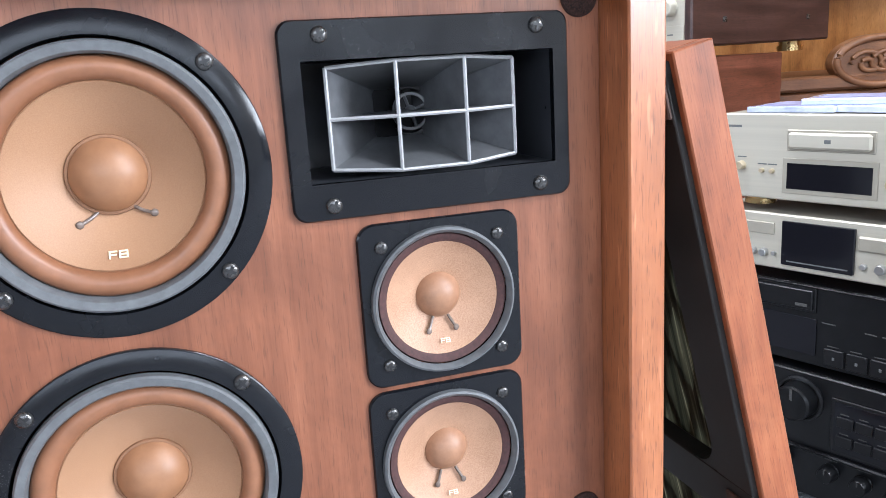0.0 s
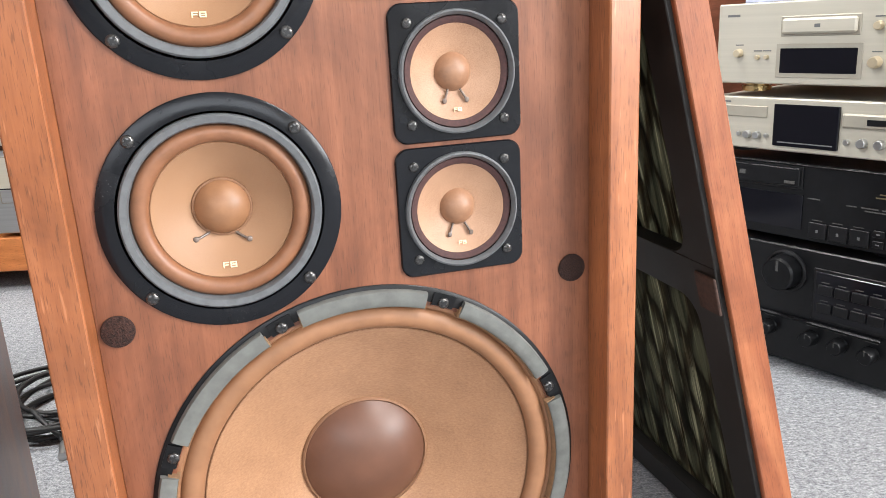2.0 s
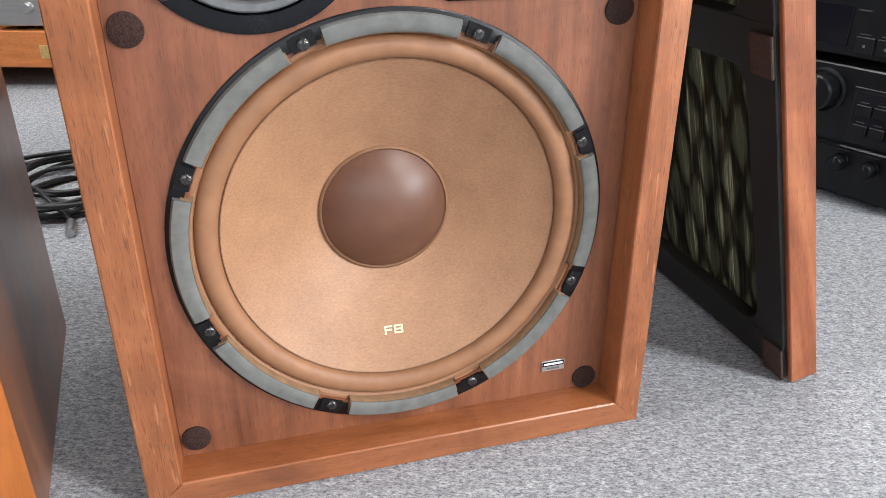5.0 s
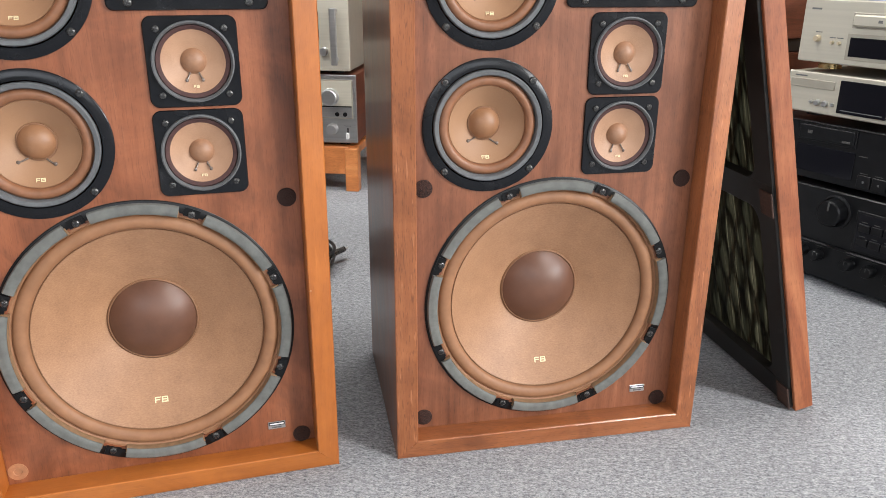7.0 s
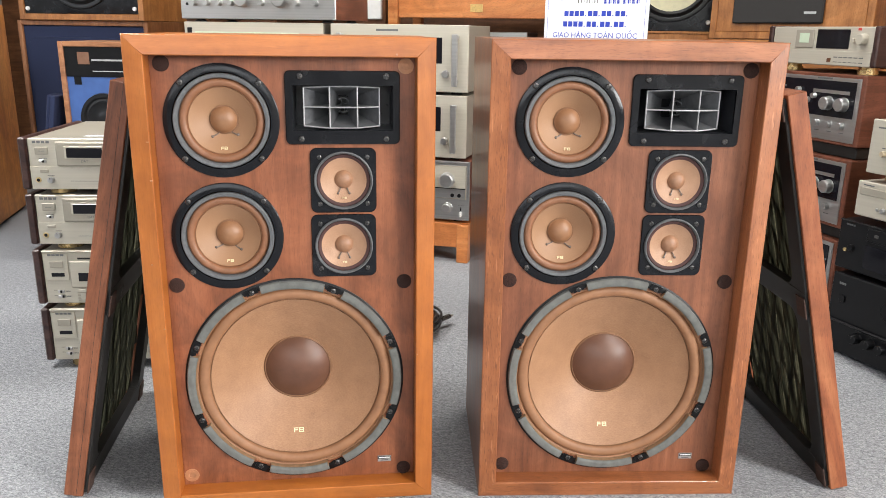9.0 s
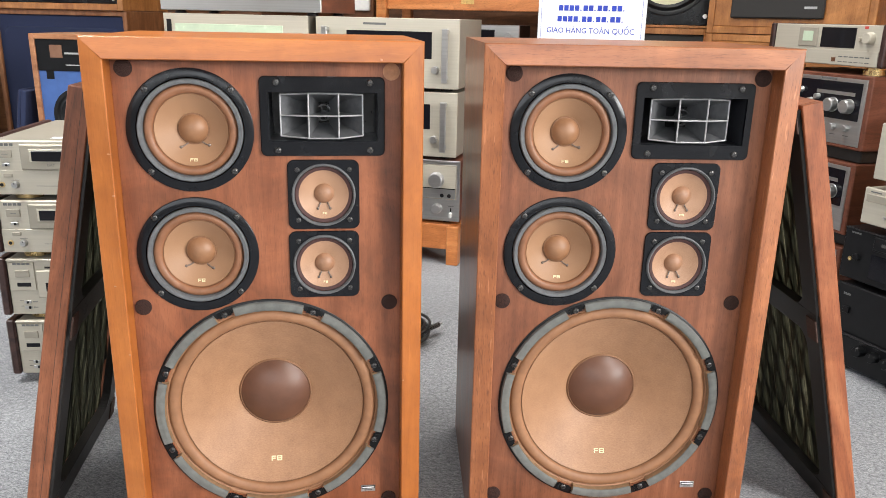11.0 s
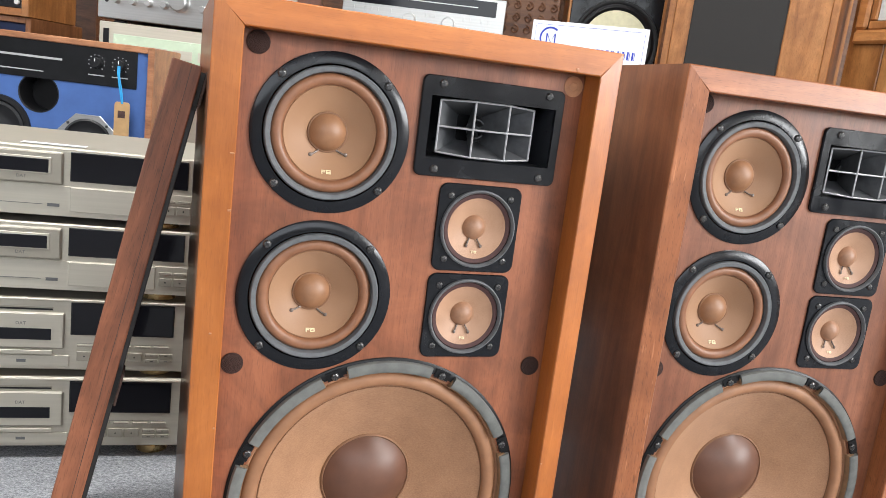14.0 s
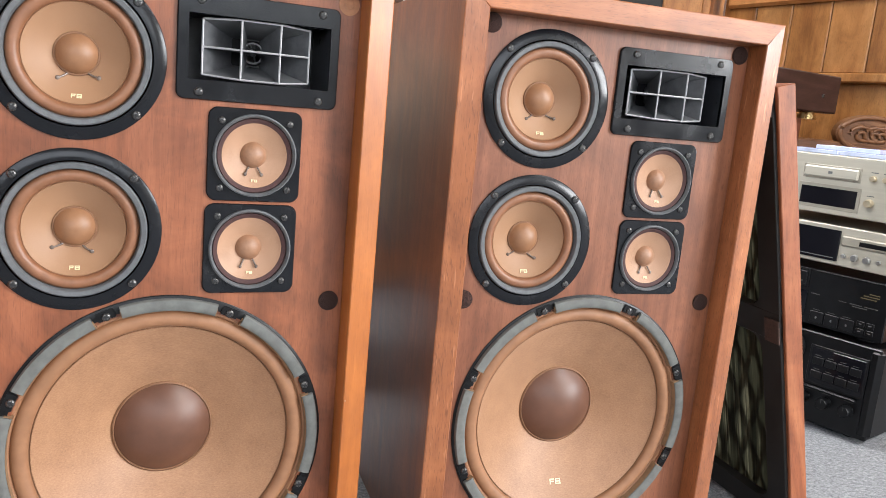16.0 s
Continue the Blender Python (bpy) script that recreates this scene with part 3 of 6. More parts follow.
def build_woofer(cab, x, z):
    y = REC
    w = part("woofer", lat([(0.1998, y + 0.004), (0.1998, y - 0.0012), (0.1985, y - 0.0022), (0.1868, y - 0.0022), (0.1862, y + 0.006)], x, z, 128), BLACK_METAL, cab, "large tan woofer in a black steel basket", smooth=40)
    part("surround_edge", lat([(0.1866, y + 0.0046), (0.1790, y + 0.0042), (0.1772, y + 0.0064)], x, z, 128), SURROUND, w, "flat glued edge of the surround", smooth=60)
    part("surround", lat(roll(0.1572, 0.1776, y + 0.0090, 0.0086, 14), x, z, 128), SURROUND, w, "brown half-roll surround", smooth=60)
    part("crease", lat([(0.1576, y + 0.0078), (0.1566, y + 0.0104), (0.1550, y + 0.0092)], x, z, 128), CREASE, w, smooth=60)
    part("cone", lat(cone_profile(0.1556, 0.0620, y + 0.0092, 0.0520, 16, 0.94), x, z, 128), CONE_W, w, "tan pressed-paper cone", smooth=60)
    part("cap_ring", lat([(0.0648, y + 0.0610), (0.0640, y + 0.0580), (0.0622, y + 0.0572), (0.0606, y + 0.0592)], x, z, 96), CREASE, w, smooth=60)
    part("dust_cap", lat(dome_profile(0.0618, y + 0.0595, 0.0255, 14), x, z, 96), CAP_W, w, "brown domed dust cap", smooth=60)
    for k in range(8):
        a = 22.5 + 45 * k
        c, s = math.cos(radians(a)), math.sin(radians(a))
        lo, hi = a + 5.2 + 0.5 * math.sin(3 * k), a + 45 - 5.0 - 0.6 * math.cos(5 * k)
        prof = [(0.1960, y - 0.002), (0.1960, y - 0.0062), (0.1945, y - 0.0080), (0.1882, y - 0.0086), (0.1824, y - 0.0080), (0.1808, y - 0.0066), (0.1808, y + 0.0040), (0.1866, y + 0.0040), (0.1870, y - 0.002)]
        part("foam_strip", lat([(0.1812, y + 0.0040), (0.1812, y - 0.0050), (0.1803, y - 0.0056), (0.1797, y - 0.0040), (0.1797, y + 0.0040)], x, z, 22, lo - 0.2, hi + 0.2, True), GASKET_EDGE, w, smooth=40)
        part("gasket_segment", lat(prof, x, z, 22, lo, hi, True), GASKET, w, "grey cork gasket segment", smooth=40)
        for e in (lo - 0.35, hi):
            part("foam_edge", lat([(0.1900, y - 0.0021), (0.1900, y - 0.005), (0.1800, y - 0.0068), (0.1800, y + 0.0030), (0.1866, y + 0.0030)], x, z, 2, e, e + 0.35, True), GASKET_EDGE, w)
        part("clamp_tab", lat([(0.1968, y - 0.0021), (0.1968, y - 0.0036), (0.1850, y - 0.0036), (0.1840, y - 0.0010), (0.1864, y - 0.0010)], x, z, 6, a - 3.2, a + 3.2, True), BLACK_METAL, w)
        part("foam_rest", lat([(0.1850, y + 0.0044), (0.1846, y + 0.0020), (0.1800, y + 0.0020), (0.1786, y + 0.0040)], x, z, 8, a - 4.6, a + 4.6, True), SURROUND, w)
        add_screw(w, x + 0.1888 * c, y - 0.0036, z + 0.1888 * s, 37 * k + 11)
    # printed mark, lying on the lower slope of the cone
    f = (0.1556 - 0.1195) / (0.1556 - 0.0620)
    share("printed_mark", MARK_W, w, pose(x - 0.0008, y + 0.0092 + 0.0520 * f ** 0.94 - 0.0012, z - 0.1195, -30, 0, 0))
    return w


def build_mid(cab, x, z, turn):
    y = REC
    w = part("midrange_driver", lat([(0.0956, y + 0.001), (0.0956, y - 0.0022), (0.0946, y - 0.0030), (0.0815, y - 0.0030), (0.0805, y + 0.002)], x, z, 96), BLACK_PAINT, cab, "round midrange driver on a satin black ring", smooth=40)
    part("rim", lat([(0.0796, y - 0.0005), (0.0790, y - 0.0056), (0.0776, y - 0.0068), (0.0728, y - 0.0060), (0.0716, y - 0.0044), (0.0712, y + 0.006)], x, z, 96), RIM, w, "grey rubber rim", smooth=40)
    part("surround", lat(roll(0.0566, 0.0714, y + 0.0056, 0.0074, 12), x, z, 96), SURROUND_M, w, "brown half-roll surround", smooth=60)
    part("cone", lat([(0.0572, y + 0.0036), (0.0566, y + 0.0056)] + cone_profile(0.0556, 0.0232, y + 0.0048, 0.0206, 12, 0.88), x, z, 96), CONE_M, w, "tan paper cone", smooth=45)
    part("cap_ring", lat([(0.0252, y + 0.0252), (0.0244, y + 0.0228), (0.0228, y + 0.0226), (0.0222, y + 0.0240)], x, z, 64), CREASE, w, smooth=60)
    part("dust_cap", lat(dome_profile(0.0232, y + 0.0240, 0.0145, 12), x, z, 64), CAP_M, w, "tan domed dust cap", smooth=60)
    for sx in (-1, 1):
        for sz in (-1, 1):
            add_screw(w, x + sx * 0.0633, y - 0.003, z + sz * 0.0633, 41 * sx + 23 * sz + turn)
    for s in (-1, 1):
        pts = []
        for i in range(6):
            rr = 0.0222 + 0.0122 * i / 5
            a = radians(-90 + s * (24 + 15 * i / 5) + turn * 0.5)
            f = (0.0556 - rr) / (0.0556 - 0.0232)
            pts.append((x + rr * math.cos(a), y + 0.0048 + 0.0206 * max(f, 0) ** 0.88 - 0.0012, z + rr * math.sin(a)))
        bm = tube(bmesh.new(), pts, 0.0012, 8)
        bmesh.ops.create_icosphere(bm, subdivisions=2, radius=0.0026, matrix=Matrix.Translation(pts[-1]) @ Matrix.Diagonal((1, 0.5, 1, 1)))
        part("lead_wire", bm, GLUE, w, "glossy brown glued lead", smooth=60)
    f = (0.0556 - 0.0470) / (0.0556 - 0.0232)
    share("printed_mark", MARK_M, w, pose(x, y + 0.0048 + 0.0206 * f ** 0.88 - 0.0016, z - 0.0470, -33, 0, 0))
    return w


def ring_pts(x, z, r, n):
    """n points of a circle, in step with the corners of rounded()."""
    out = []
    for q in range(4):
        out += [(x + r * math.cos(radians(q * 90 + 90 * (k + 0.5) / 7)), z + r * math.sin(radians(q * 90 + 90 * (k + 0.5) / 7))) for k in range(7)]
    return out


def build_tweeter(cab, x, z, turn):
    y = REC
    h = 0.0572
    w = part("tweeter_driver", slab(bmesh.new(), rounded(x - h, x + h, z - h, z + h, 0.012), y - 0.0032, y + 0.001, 0.0012, ring_pts(x, z, 0.0475, 28)), BLACK_PAINT, cab, "square black plate tweeter with tan cone", smooth=40)
    part("rim", lat([(0.0512, y - 0.003), (0.0508, y - 0.0075), (0.0492, y - 0.0085), (0.0470, y - 0.0062), (0.0465, y - 0.0034)], x, z, 80), RIM, w, "grey rim", smooth=40)
    part("surround", lat([(0.0468, y - 0.0010), (0.0455, y - 0.0034), (0.0428, y - 0.0030), (0.0394, y - 0.0006)], x, z, 80), TW_SURR, w, "dark maroon surround", smooth=60)
    part("cone", lat([(0.0400, y - 0.0012)] + [(0.0393 - (0.0393 - 0.015) * i / 8, y - 0.0008 + 0.0108 * (i / 8) ** 0.85) for i in range(0, 9)], x, z, 80), CONE_T, w, "speckled tan cone", smooth=60)
    part("dust_cap", lat(dome_profile(0.0163, y + 0.0094, 0.0100, 10), x, z, 56), CAP_T, w, "tan domed dust cap", smooth=60)
    for sx in (-1, 1):
        for sz in (-1, 1):
            add_screw(w, x + sx * 0.0413, y - 0.0032, z + sz * 0.0413, 31 * sx + 53 * sz + turn, True)
    for s in (-1, 1):
        bm = bmesh.new()
        pts = [(x + s * (0.0055 + 0.0045 * i / 4), y + 0.0075 - 0.0042 * i / 4, z - 0.0148 - 0.0090 * i / 4) for i in range(5)]
        tube(bm, pts, 0.0011, 8)
        bmesh.ops.create_icosphere(bm, subdivisions=2, radius=0.0021, matrix=Matrix.Translation(pts[-1]) @ Matrix.Diagonal((1, 0.4, 1.2, 1)))
        part("lead_wire", bm, GLUE, w, "dark glued lead", smooth=60)
    share("printed_mark", MARK_T, w, pose(x + 0.001, y + 0.0012, z - 0.0315, -24, 0, 0))
    return w


def build_horn(cab):
    y = REC
    x0, x1, z0, z1 = 0.2490, 0.4430, 0.6815, 0.8055
    ox0, ox1, oz0, oz1 = 0.2620, 0.4315, 0.7050, 0.7810
    w = part("horn_tweeter", slab(bmesh.new(), rounded(x0, x1, z0, z1, 0.009), y - 0.0045, y + 0.001, 0.0015, rounded(ox0, ox1, oz0, oz1, 0.001)), BLACK_PAINT, cab, "rectangular black horn tweeter with six cells", smooth=30)
    bm = bmesh.new()
    d = 0.090
    cx, cz = (ox0 + ox1) / 2, (oz0 + oz1) / 2
    corners_f = [(ox0, oz0), (ox1, oz0), (ox1, oz1), (ox0, oz1)]
    vf = [bm.verts.new((p, y - 0.003, q)) for p, q in corners_f]
    vb = [bm.verts.new((p, y + d, q)) for p, q in corners_f]
    for k in range(4):
        bm.faces.new([vf[k], vf[(k + 1) % 4], vb[(k + 1) % 4], vb[k]])
    bm.faces.new(vb)
    part("horn_box", bm, HORN_BOX, w)
    # curved front of the cells: three facets bowed outwards
    xs = [0.2795, 0.3235, 0.3705, 0.4085]
    ys = [y + 0.012, y + 0.003, y + 0.003, y + 0.012]
    zb = [(0.7115, 0.7765), (0.7085, 0.7790), (0.7085, 0.7790), (0.7115, 0.7765)]
    tx, ty, tz = 0.3460, y + 0.075, 0.7435
    t = 0.0016

    def sheet(name, a, b, mat=HORN):
        """A vane between front edge points a[0]-a[1] and the matching points at the throat."""
        bm = bmesh.new()
        p, q = Vector(a[0]), Vector(a[1])
        r, s = Vector(b[0]), Vector(b[1])
        n = (q - p).cross(r - p).normalized() * (t / 2)
        vs = [bm.verts.new(v + o) for o in (n, -n) for v in (p, q, s, r)]
        for f in ((0, 1, 2, 3), (7, 6, 5, 4), (0, 4, 5, 1), (1, 5, 6, 2), (2, 6, 7, 3), (3, 7, 4, 0)):
            bm.faces.new([vs[i] for i in f])
        return part(name, bm, mat, w)

    def throat(px, pz):
        return (tx + (px - 0.344) * 0.26, ty - 0.008, tz + (pz - 0.7437) * 0.40)

    for i in range(4):
        lo, hi = zb[i]
        sheet("upright_vane", ((xs[i], ys[i], lo), (xs[i], ys[i], hi)), (throat(xs[i], lo), throat(xs[i], hi)))
        part("vane_edge", tube(bmesh.new(), [(xs[i], ys[i] - 0.0003, lo), (xs[i], ys[i] - 0.0003, hi)], 0.0014, 6), HORN_EDGE, w, "bare aluminium edge")
    for i in range(3):
        za, zc = zb[i], zb[i + 1]
        for k in range(3):
            pa = za[0] + (za[1] - za[0]) * k / 2
            pc = zc[0] + (zc[1] - zc[0]) * k / 2
            sheet("level_vane", ((xs[i], ys[i], pa), (xs[i + 1], ys[i + 1], pc)), (throat(xs[i], pa), throat(xs[i + 1], pc)))
            part("vane_edge", tube(bmesh.new(), [(xs[i], ys[i] - 0.0002, pa), (xs[i + 1], ys[i + 1] - 0.0002, pc)], 0.0014, 6), HORN_EDGE, w, "bare aluminium edge")
    part("throat_plate", lat([(0.030, ty - 0.020), (0.016, ty - 0.019), (0.0145, ty - 0.006), (0, ty - 0.006)], tx, tz, 32), PLASTIC, w, smooth=40)
    bm = lat([(0.0135, ty - 0.021), (0.0135, ty - 0.0235), (0.0115, ty - 0.0235), (0.0115, ty - 0.021)], tx, tz, 32, closed=True)
    for a in (20, 110):
        c, s = math.cos(radians(a)) * 0.012, math.sin(radians(a)) * 0.012
        tube(bm, [(tx - c, ty - 0.0225, tz - s), (tx + c, ty - 0.0225, tz + s)], 0.0012, 6)
    lathe(bm, cap_profile(0.0045, ty - 0.022, 0.005, 5), tx, tz, 16)
    part("phase_plug", bm, HORN, w, "spoked metal phase plug", smooth=40)
    for px in (0.2749, 0.4195):
        for pz in (0.6910, 0.7964):
            add_screw(w, px, y - 0.0045, pz, px * 900 + pz * 333)
    return w


def build_cabinet(m, frame_z, frame_x, side, board, bare_pads, label):
    W, H, D, E = CAB_W, CAB_H, CAB_D, EDGE
    cab = thing("loudspeaker", m, label, "loudspeaker", "pair of large loudspeakers")
    # outlines run round each board
    def board_part(name, pts, mat, horizontal, side=None):
        bm = bmesh.new()
        e = 0.0014
        cx, cz = sum(p[0] for p in pts) / 4, sum(p[1] for p in pts) / 4
        fr = [((p, q + (e if q < cz else -e)) if horizontal else (p + (e if p < cx else -e), q)) for p, q in pts]
        # the face slopes back from its inner to its outer edge
        slope = [-0.0025 if E * 0.9 < p < W - E * 0.9 and E * 0.9 < q < H - E * 0.9 else 0.0032 for p, q in pts]
        A = [bm.verts.new((p, y, q)) for (p, q), y in zip(fr, slope)]
        B = [bm.verts.new((p, y + e, q)) for (p, q), y in zip(pts, slope)]
        C = [bm.verts.new((p, D, q)) for p, q in pts]
        for P, Q in ((A, B), (B, C)):
            for k in range(4):
                bm.faces.new([P[k], P[(k + 1) % 4], Q[(k + 1) % 4], Q[k]])
        bm.faces.new(A), bm.faces.new(list(reversed(C)))
        ob = part(name, bm, mat, cab)
        if side:
            # the polished outer veneer
            ob.data.materials.append(side)
            for f in ob.data.polygons:
                if abs(f.normal.x) > 0.9 and min(abs(f.center.x), abs(f.center.x - W)) < 0.001:
                    f.material_index = 1

    board_part("side_panel", [(0, 0), (E, E), (E, H - E), (0, H)], frame_z, False, side)
    board_part("side_panel", [(W, 0), (W, H), (W - E, H - E), (W - E, E)], frame_z, False, side)
    board_part("top_panel", [(0, H), (E, H - E), (W - E, H - E), (W, H)], frame_x, True)
    board_part("bottom_panel", [(0, 0), (W, 0), (W - E, E), (E, E)], frame_x, True)
    part("back_panel", bx(E, W - E, D - 0.02, D - 0.002, E, H - E), board, cab)
    # baffle with cut-outs for the woofer and horn hidden by the drivers: rings of faces round the round hole
    bm = bmesh.new()
    g = 0.0004
    x0, x1, z0, z1 = E + g, W - E - g, E + g, H - E - g
    holes = [(0.2492, 0.2412, 0.183, 64), (0.1434, 0.7209, 0.082, 40), (0.1420, 0.5204, 0.082, 40), (0.3445, 0.6181, 0.045, 32), (0.3433, 0.5001, 0.045, 32)]
    loops = []
    outer = [bm.verts.new((p, REC, q)) for p, q in ((x0, z0), (x1, z0), (x1, z1), (x0, z1))]
    edges = [bm.edges.new((outer[k], outer[(k + 1) % 4])) for k in range(4)]
    for cx, cz, r, n in holes:
        vs = [bm.verts.new((cx + r * math.cos(2 * math.pi * k / n), REC, cz + r * math.sin(2 * math.pi * k / n))) for k in range(n)]
        edges += [bm.edges.new((vs[k], vs[(k + 1) % n])) for k in range(n)]
    vs = [bm.verts.new((p, REC, q)) for p, q in ((0.2590, 0.7020), (0.4350, 0.7020), (0.4350, 0.7840), (0.2590, 0.7840))]
    edges += [bm.edges.new((vs[k], vs[(k + 1) % 4])) for k in range(4)]
    bmesh.ops.triangle_fill(bm, use_beauty=True, use_dissolve=False, edges=edges)
    ext = bmesh.ops.extrude_face_region(bm, geom=bm.faces[:])
    bmesh.ops.translate(bm, vec=(0, 0.019, 0), verts=[v for v in ext["geom"] if isinstance(v, bmesh.types.BMVert)])
    part("baffle", bm, board, cab, "recessed walnut-veneered baffle board")
    build_woofer(cab, 0.2492, 0.2412)
    build_mid(cab, 0.1434, 0.7209, 8)
    build_mid(cab, 0.1420, 0.5204, -12)
    build_tweeter(cab, 0.3445, 0.6181, 5)
    build_tweeter(cab, 0.3433, 0.5001, 40)
    build_horn(cab)
    spots = [(0.0515, 0.815), (0.4535, 0.8135), (0.0485, 0.4326), (0.4505, 0.4300), (0.0475, 0.0525), (0.4494, 0.0456)]
    for i, (px, pz) in enumerate(spots):
        if i in bare_pads:
            part("grille_pad_seat", lat([(0.0135, REC + 0.0004), (0.0132, REC - 0.0008), (0.0060, REC - 0.0010), (0.0052, REC - 0.0002), (0, REC - 0.0002)], px, pz, 32), BARE, cab, "bare wooden seat of a missing pad", smooth=40)
        else:
            part("grille_pad", lat([(0.0134, REC + 0.0004), (0.0132, REC - 0.0022), (0.0120, REC - 0.0030), (0, REC - 0.0030)], px, pz, 32), FELT, cab, "dark brown hook pad", smooth=40)
    plate = part("maker_plate", bx(0.4122 - 0.0130, 0.4122 + 0.0130, REC - 0.0012, REC, 0.0671 - 0.0062, 0.0671 + 0.0062, c=0.0003), SILVER, cab, "small silver maker's plate")
    part("dark_band", bx(0.4122 - 0.0120, 0.4122 + 0.0120, REC - 0.0016, REC - 0.0010, 0.0671, 0.0671 + 0.0052, c=0), BLACK_FACE, plate)
    part("plate_print", bx(0.4122 - 0.0105, 0.4122 + 0.0105, REC - 0.0020, REC - 0.0014, 0.0671 + 0.0015, 0.0671 + 0.0038, c=0), WHITE_INK, plate)
    part("plate_print", bx(0.4122 - 0.0070, 0.4122 + 0.0070, REC - 0.0016, REC - 0.0010, 0.0671 - 0.0042, 0.0671 - 0.0022, c=0), GREY_INK, plate)
    return cab


POSE_A, POSE_B = at(-0.8647, 0.1644, 0, 22.85), at(-0.3140, 0.3821, 0, 17.78)
cab_a = build_cabinet(POSE_A, FR_AZ, FR_AX, SIDE, BOARD_A, {1, 4}, "large loudspeaker in an orange walnut cabinet without grille")
build_cabinet(POSE_B, FR_BZ, FR_BX, SIDE, BOARD_B, set(), "large loudspeaker in a brown walnut cabinet without grille")


# small pale nicks along the edges of the orange cabinet
for nx, nz, w, h in ((0.0290, 0.691, 0.005, 0.0016), (0.0300, 0.627, 0.004, 0.0026), (0.0185, 0.482, 0.003, 0.0014), (0.4360, 0.8335, 0.0035, 0.0030), (0.0300, 0.365, 0.003, 0.0020), (0.4720, 0.300, 0.003, 0.0022)):
    part("edge_nick", bx(nx - w / 2, nx + w / 2, -0.0030, 0.0035, nz - h / 2, nz + h / 2, c=0.0004), BARE, cab_a, "pale nick in the finish")


# ---- the two removed grilles, leaning on the cabinets ----
def build_grille(m, label, edge_wood, joint):
    """Local frame: x along the grille's width, z up its height, front towards +y, back towards -y."""
    W, H, T = 0.437, 0.796, 0.034
    g = thing("speaker_grille", m, label, "speaker grille", "removed speaker grilles")
    b = 0.012
    part("wooden_rail", bx(0, b, 0, T, 0, H, c=0.0012), edge_wood, g, "reddish wooden edge strip")
    part("wooden_rail", bx(W - b, W, 0, T, 0, H, c=0.0012), edge_wood, g)
    part("wooden_rail", bx(b, W - b, 0, T, 0, b, c=0.0012), edge_wood, g)
    part("wooden_rail", bx(b, W - b, 0, T, H - b, H, c=0.0012), edge_wood, g)
    for x0, x1 in ((-0.0004, 0.001), (W - 0.001, W + 0.0004)):
        if joint:
            part("joint_line", bx(x0, x1, 0.0112, 0.0119, 0.002, H - 0.002, c=0), TAPE, g, "dark joint between two layers of wood")
    bm = bmesh.new()
    k, y0, y1 = 0.052, -0.006, 0.012
    for z0, z1 in ((0.006, k), (0.375, 0.425), (H - k, H - 0.006)):
        box(bm, 0.006, W - 0.006, y0, y1, z0, z1, c=0.001)
    for x0, x1 in ((0.006, k), (W - k, W - 0.006)):
        box(bm, x0, x1, y0 + 0.0004, y1 - 0.0004, 0.012, H - 0.012, c=0.001)
    # rounded inner corners of the black board
    for cx, sx in ((k, 1), (W - k, -1)):
        for cz, sz in ((k, 1), (0.375, -1), (0.425, 1), (H - k, -1)):
            r = 0.03
            fan = [(cx - sx * 0.004, cz - sz * 0.004)] + [(cx + sx * (r - r * math.sin(radians(a))), cz + sz * (r - r * math.cos(radians(a)))) for a in range(0, 91, 15)]
            f1 = [bm.verts.new((p, y0 + 0.0008, q)) for p, q in fan]
            f2 = [bm.verts.new((p, y1 - 0.0008, q)) for p, q in fan]
            bm.faces.new(f1), bm.faces.new(list(reversed(f2)))
            n = len(fan)
            for j in range(n):
                bm.faces.new([f1[j], f1[(j + 1) % n], f2[(j + 1) % n], f2[j]])
    part("backing_frame", bm, BLACK_FRAME, g, "worn black backing board")
    # wrinkled cloth behind the openings
    bm = bmesh.new()
    nx, nz = 40, 60
    vs = [[bm.verts.new((k - 0.006 + (W - 2 * k + 0.012) * i / nx, 0.0165 + 0.0022 * math.sin(i * 1.9 + 1.6 * math.sin(j * 0.16)) * (0.5 + 0.5 * noise.noise((i * 0.21, j * 0.05, 3.0))), 0.04 + (H - 0.08) * j / nz)) for i in range(nx + 1)] for j in range(nz + 1)]
    for j in range(nz):
        for i in range(nx):
            bm.faces.new([vs[j][i], vs[j][i + 1], vs[j + 1][i + 1], vs[j + 1][i]])
    part("grille_cloth", bm, CLOTH_BACK, g, "thin wrinkled grille cloth", smooth=80)
    # crossed wooden lattice on the front side, seen dimly through the cloth
    for s in (1, -1):
        for c in range(-8, 7):
            za = 0.02 + 0.125 * c
            p0, p1 = (0.02, za), (W - 0.02, za + 1.0)
            if s < 0:
                p0, p1 = (0.02, za + 1.0), (W - 0.02, za)
            pts = []
            for i in range(41):
                f = i / 40
                px, pz = p0[0] + (p1[0] - p0[0]) * f, p0[1] + (p1[1] - p0[1]) * f
                if 0.014 < pz < H - 0.014:
                    pts.append((px, pz))
            if len(pts) > 2:
                bm = tube(bmesh.new(), [(pts[0][0], 0.0255 + 0.0022 * s, pts[0][1]), (pts[-1][0], 0.0255 + 0.0022 * s, pts[-1][1])], 0.0058, 6)
                part("lattice_bar", bm, BLACK_FRAME, g)
    part("round_stamp", lat([(0.013, -0.0066), (0.0125, -0.0072), (0.0105, -0.0072), (0.0100, -0.0066)], 0.085, 0.400, 32, closed=True), GREY_STAMP, g, "faint round stamp")
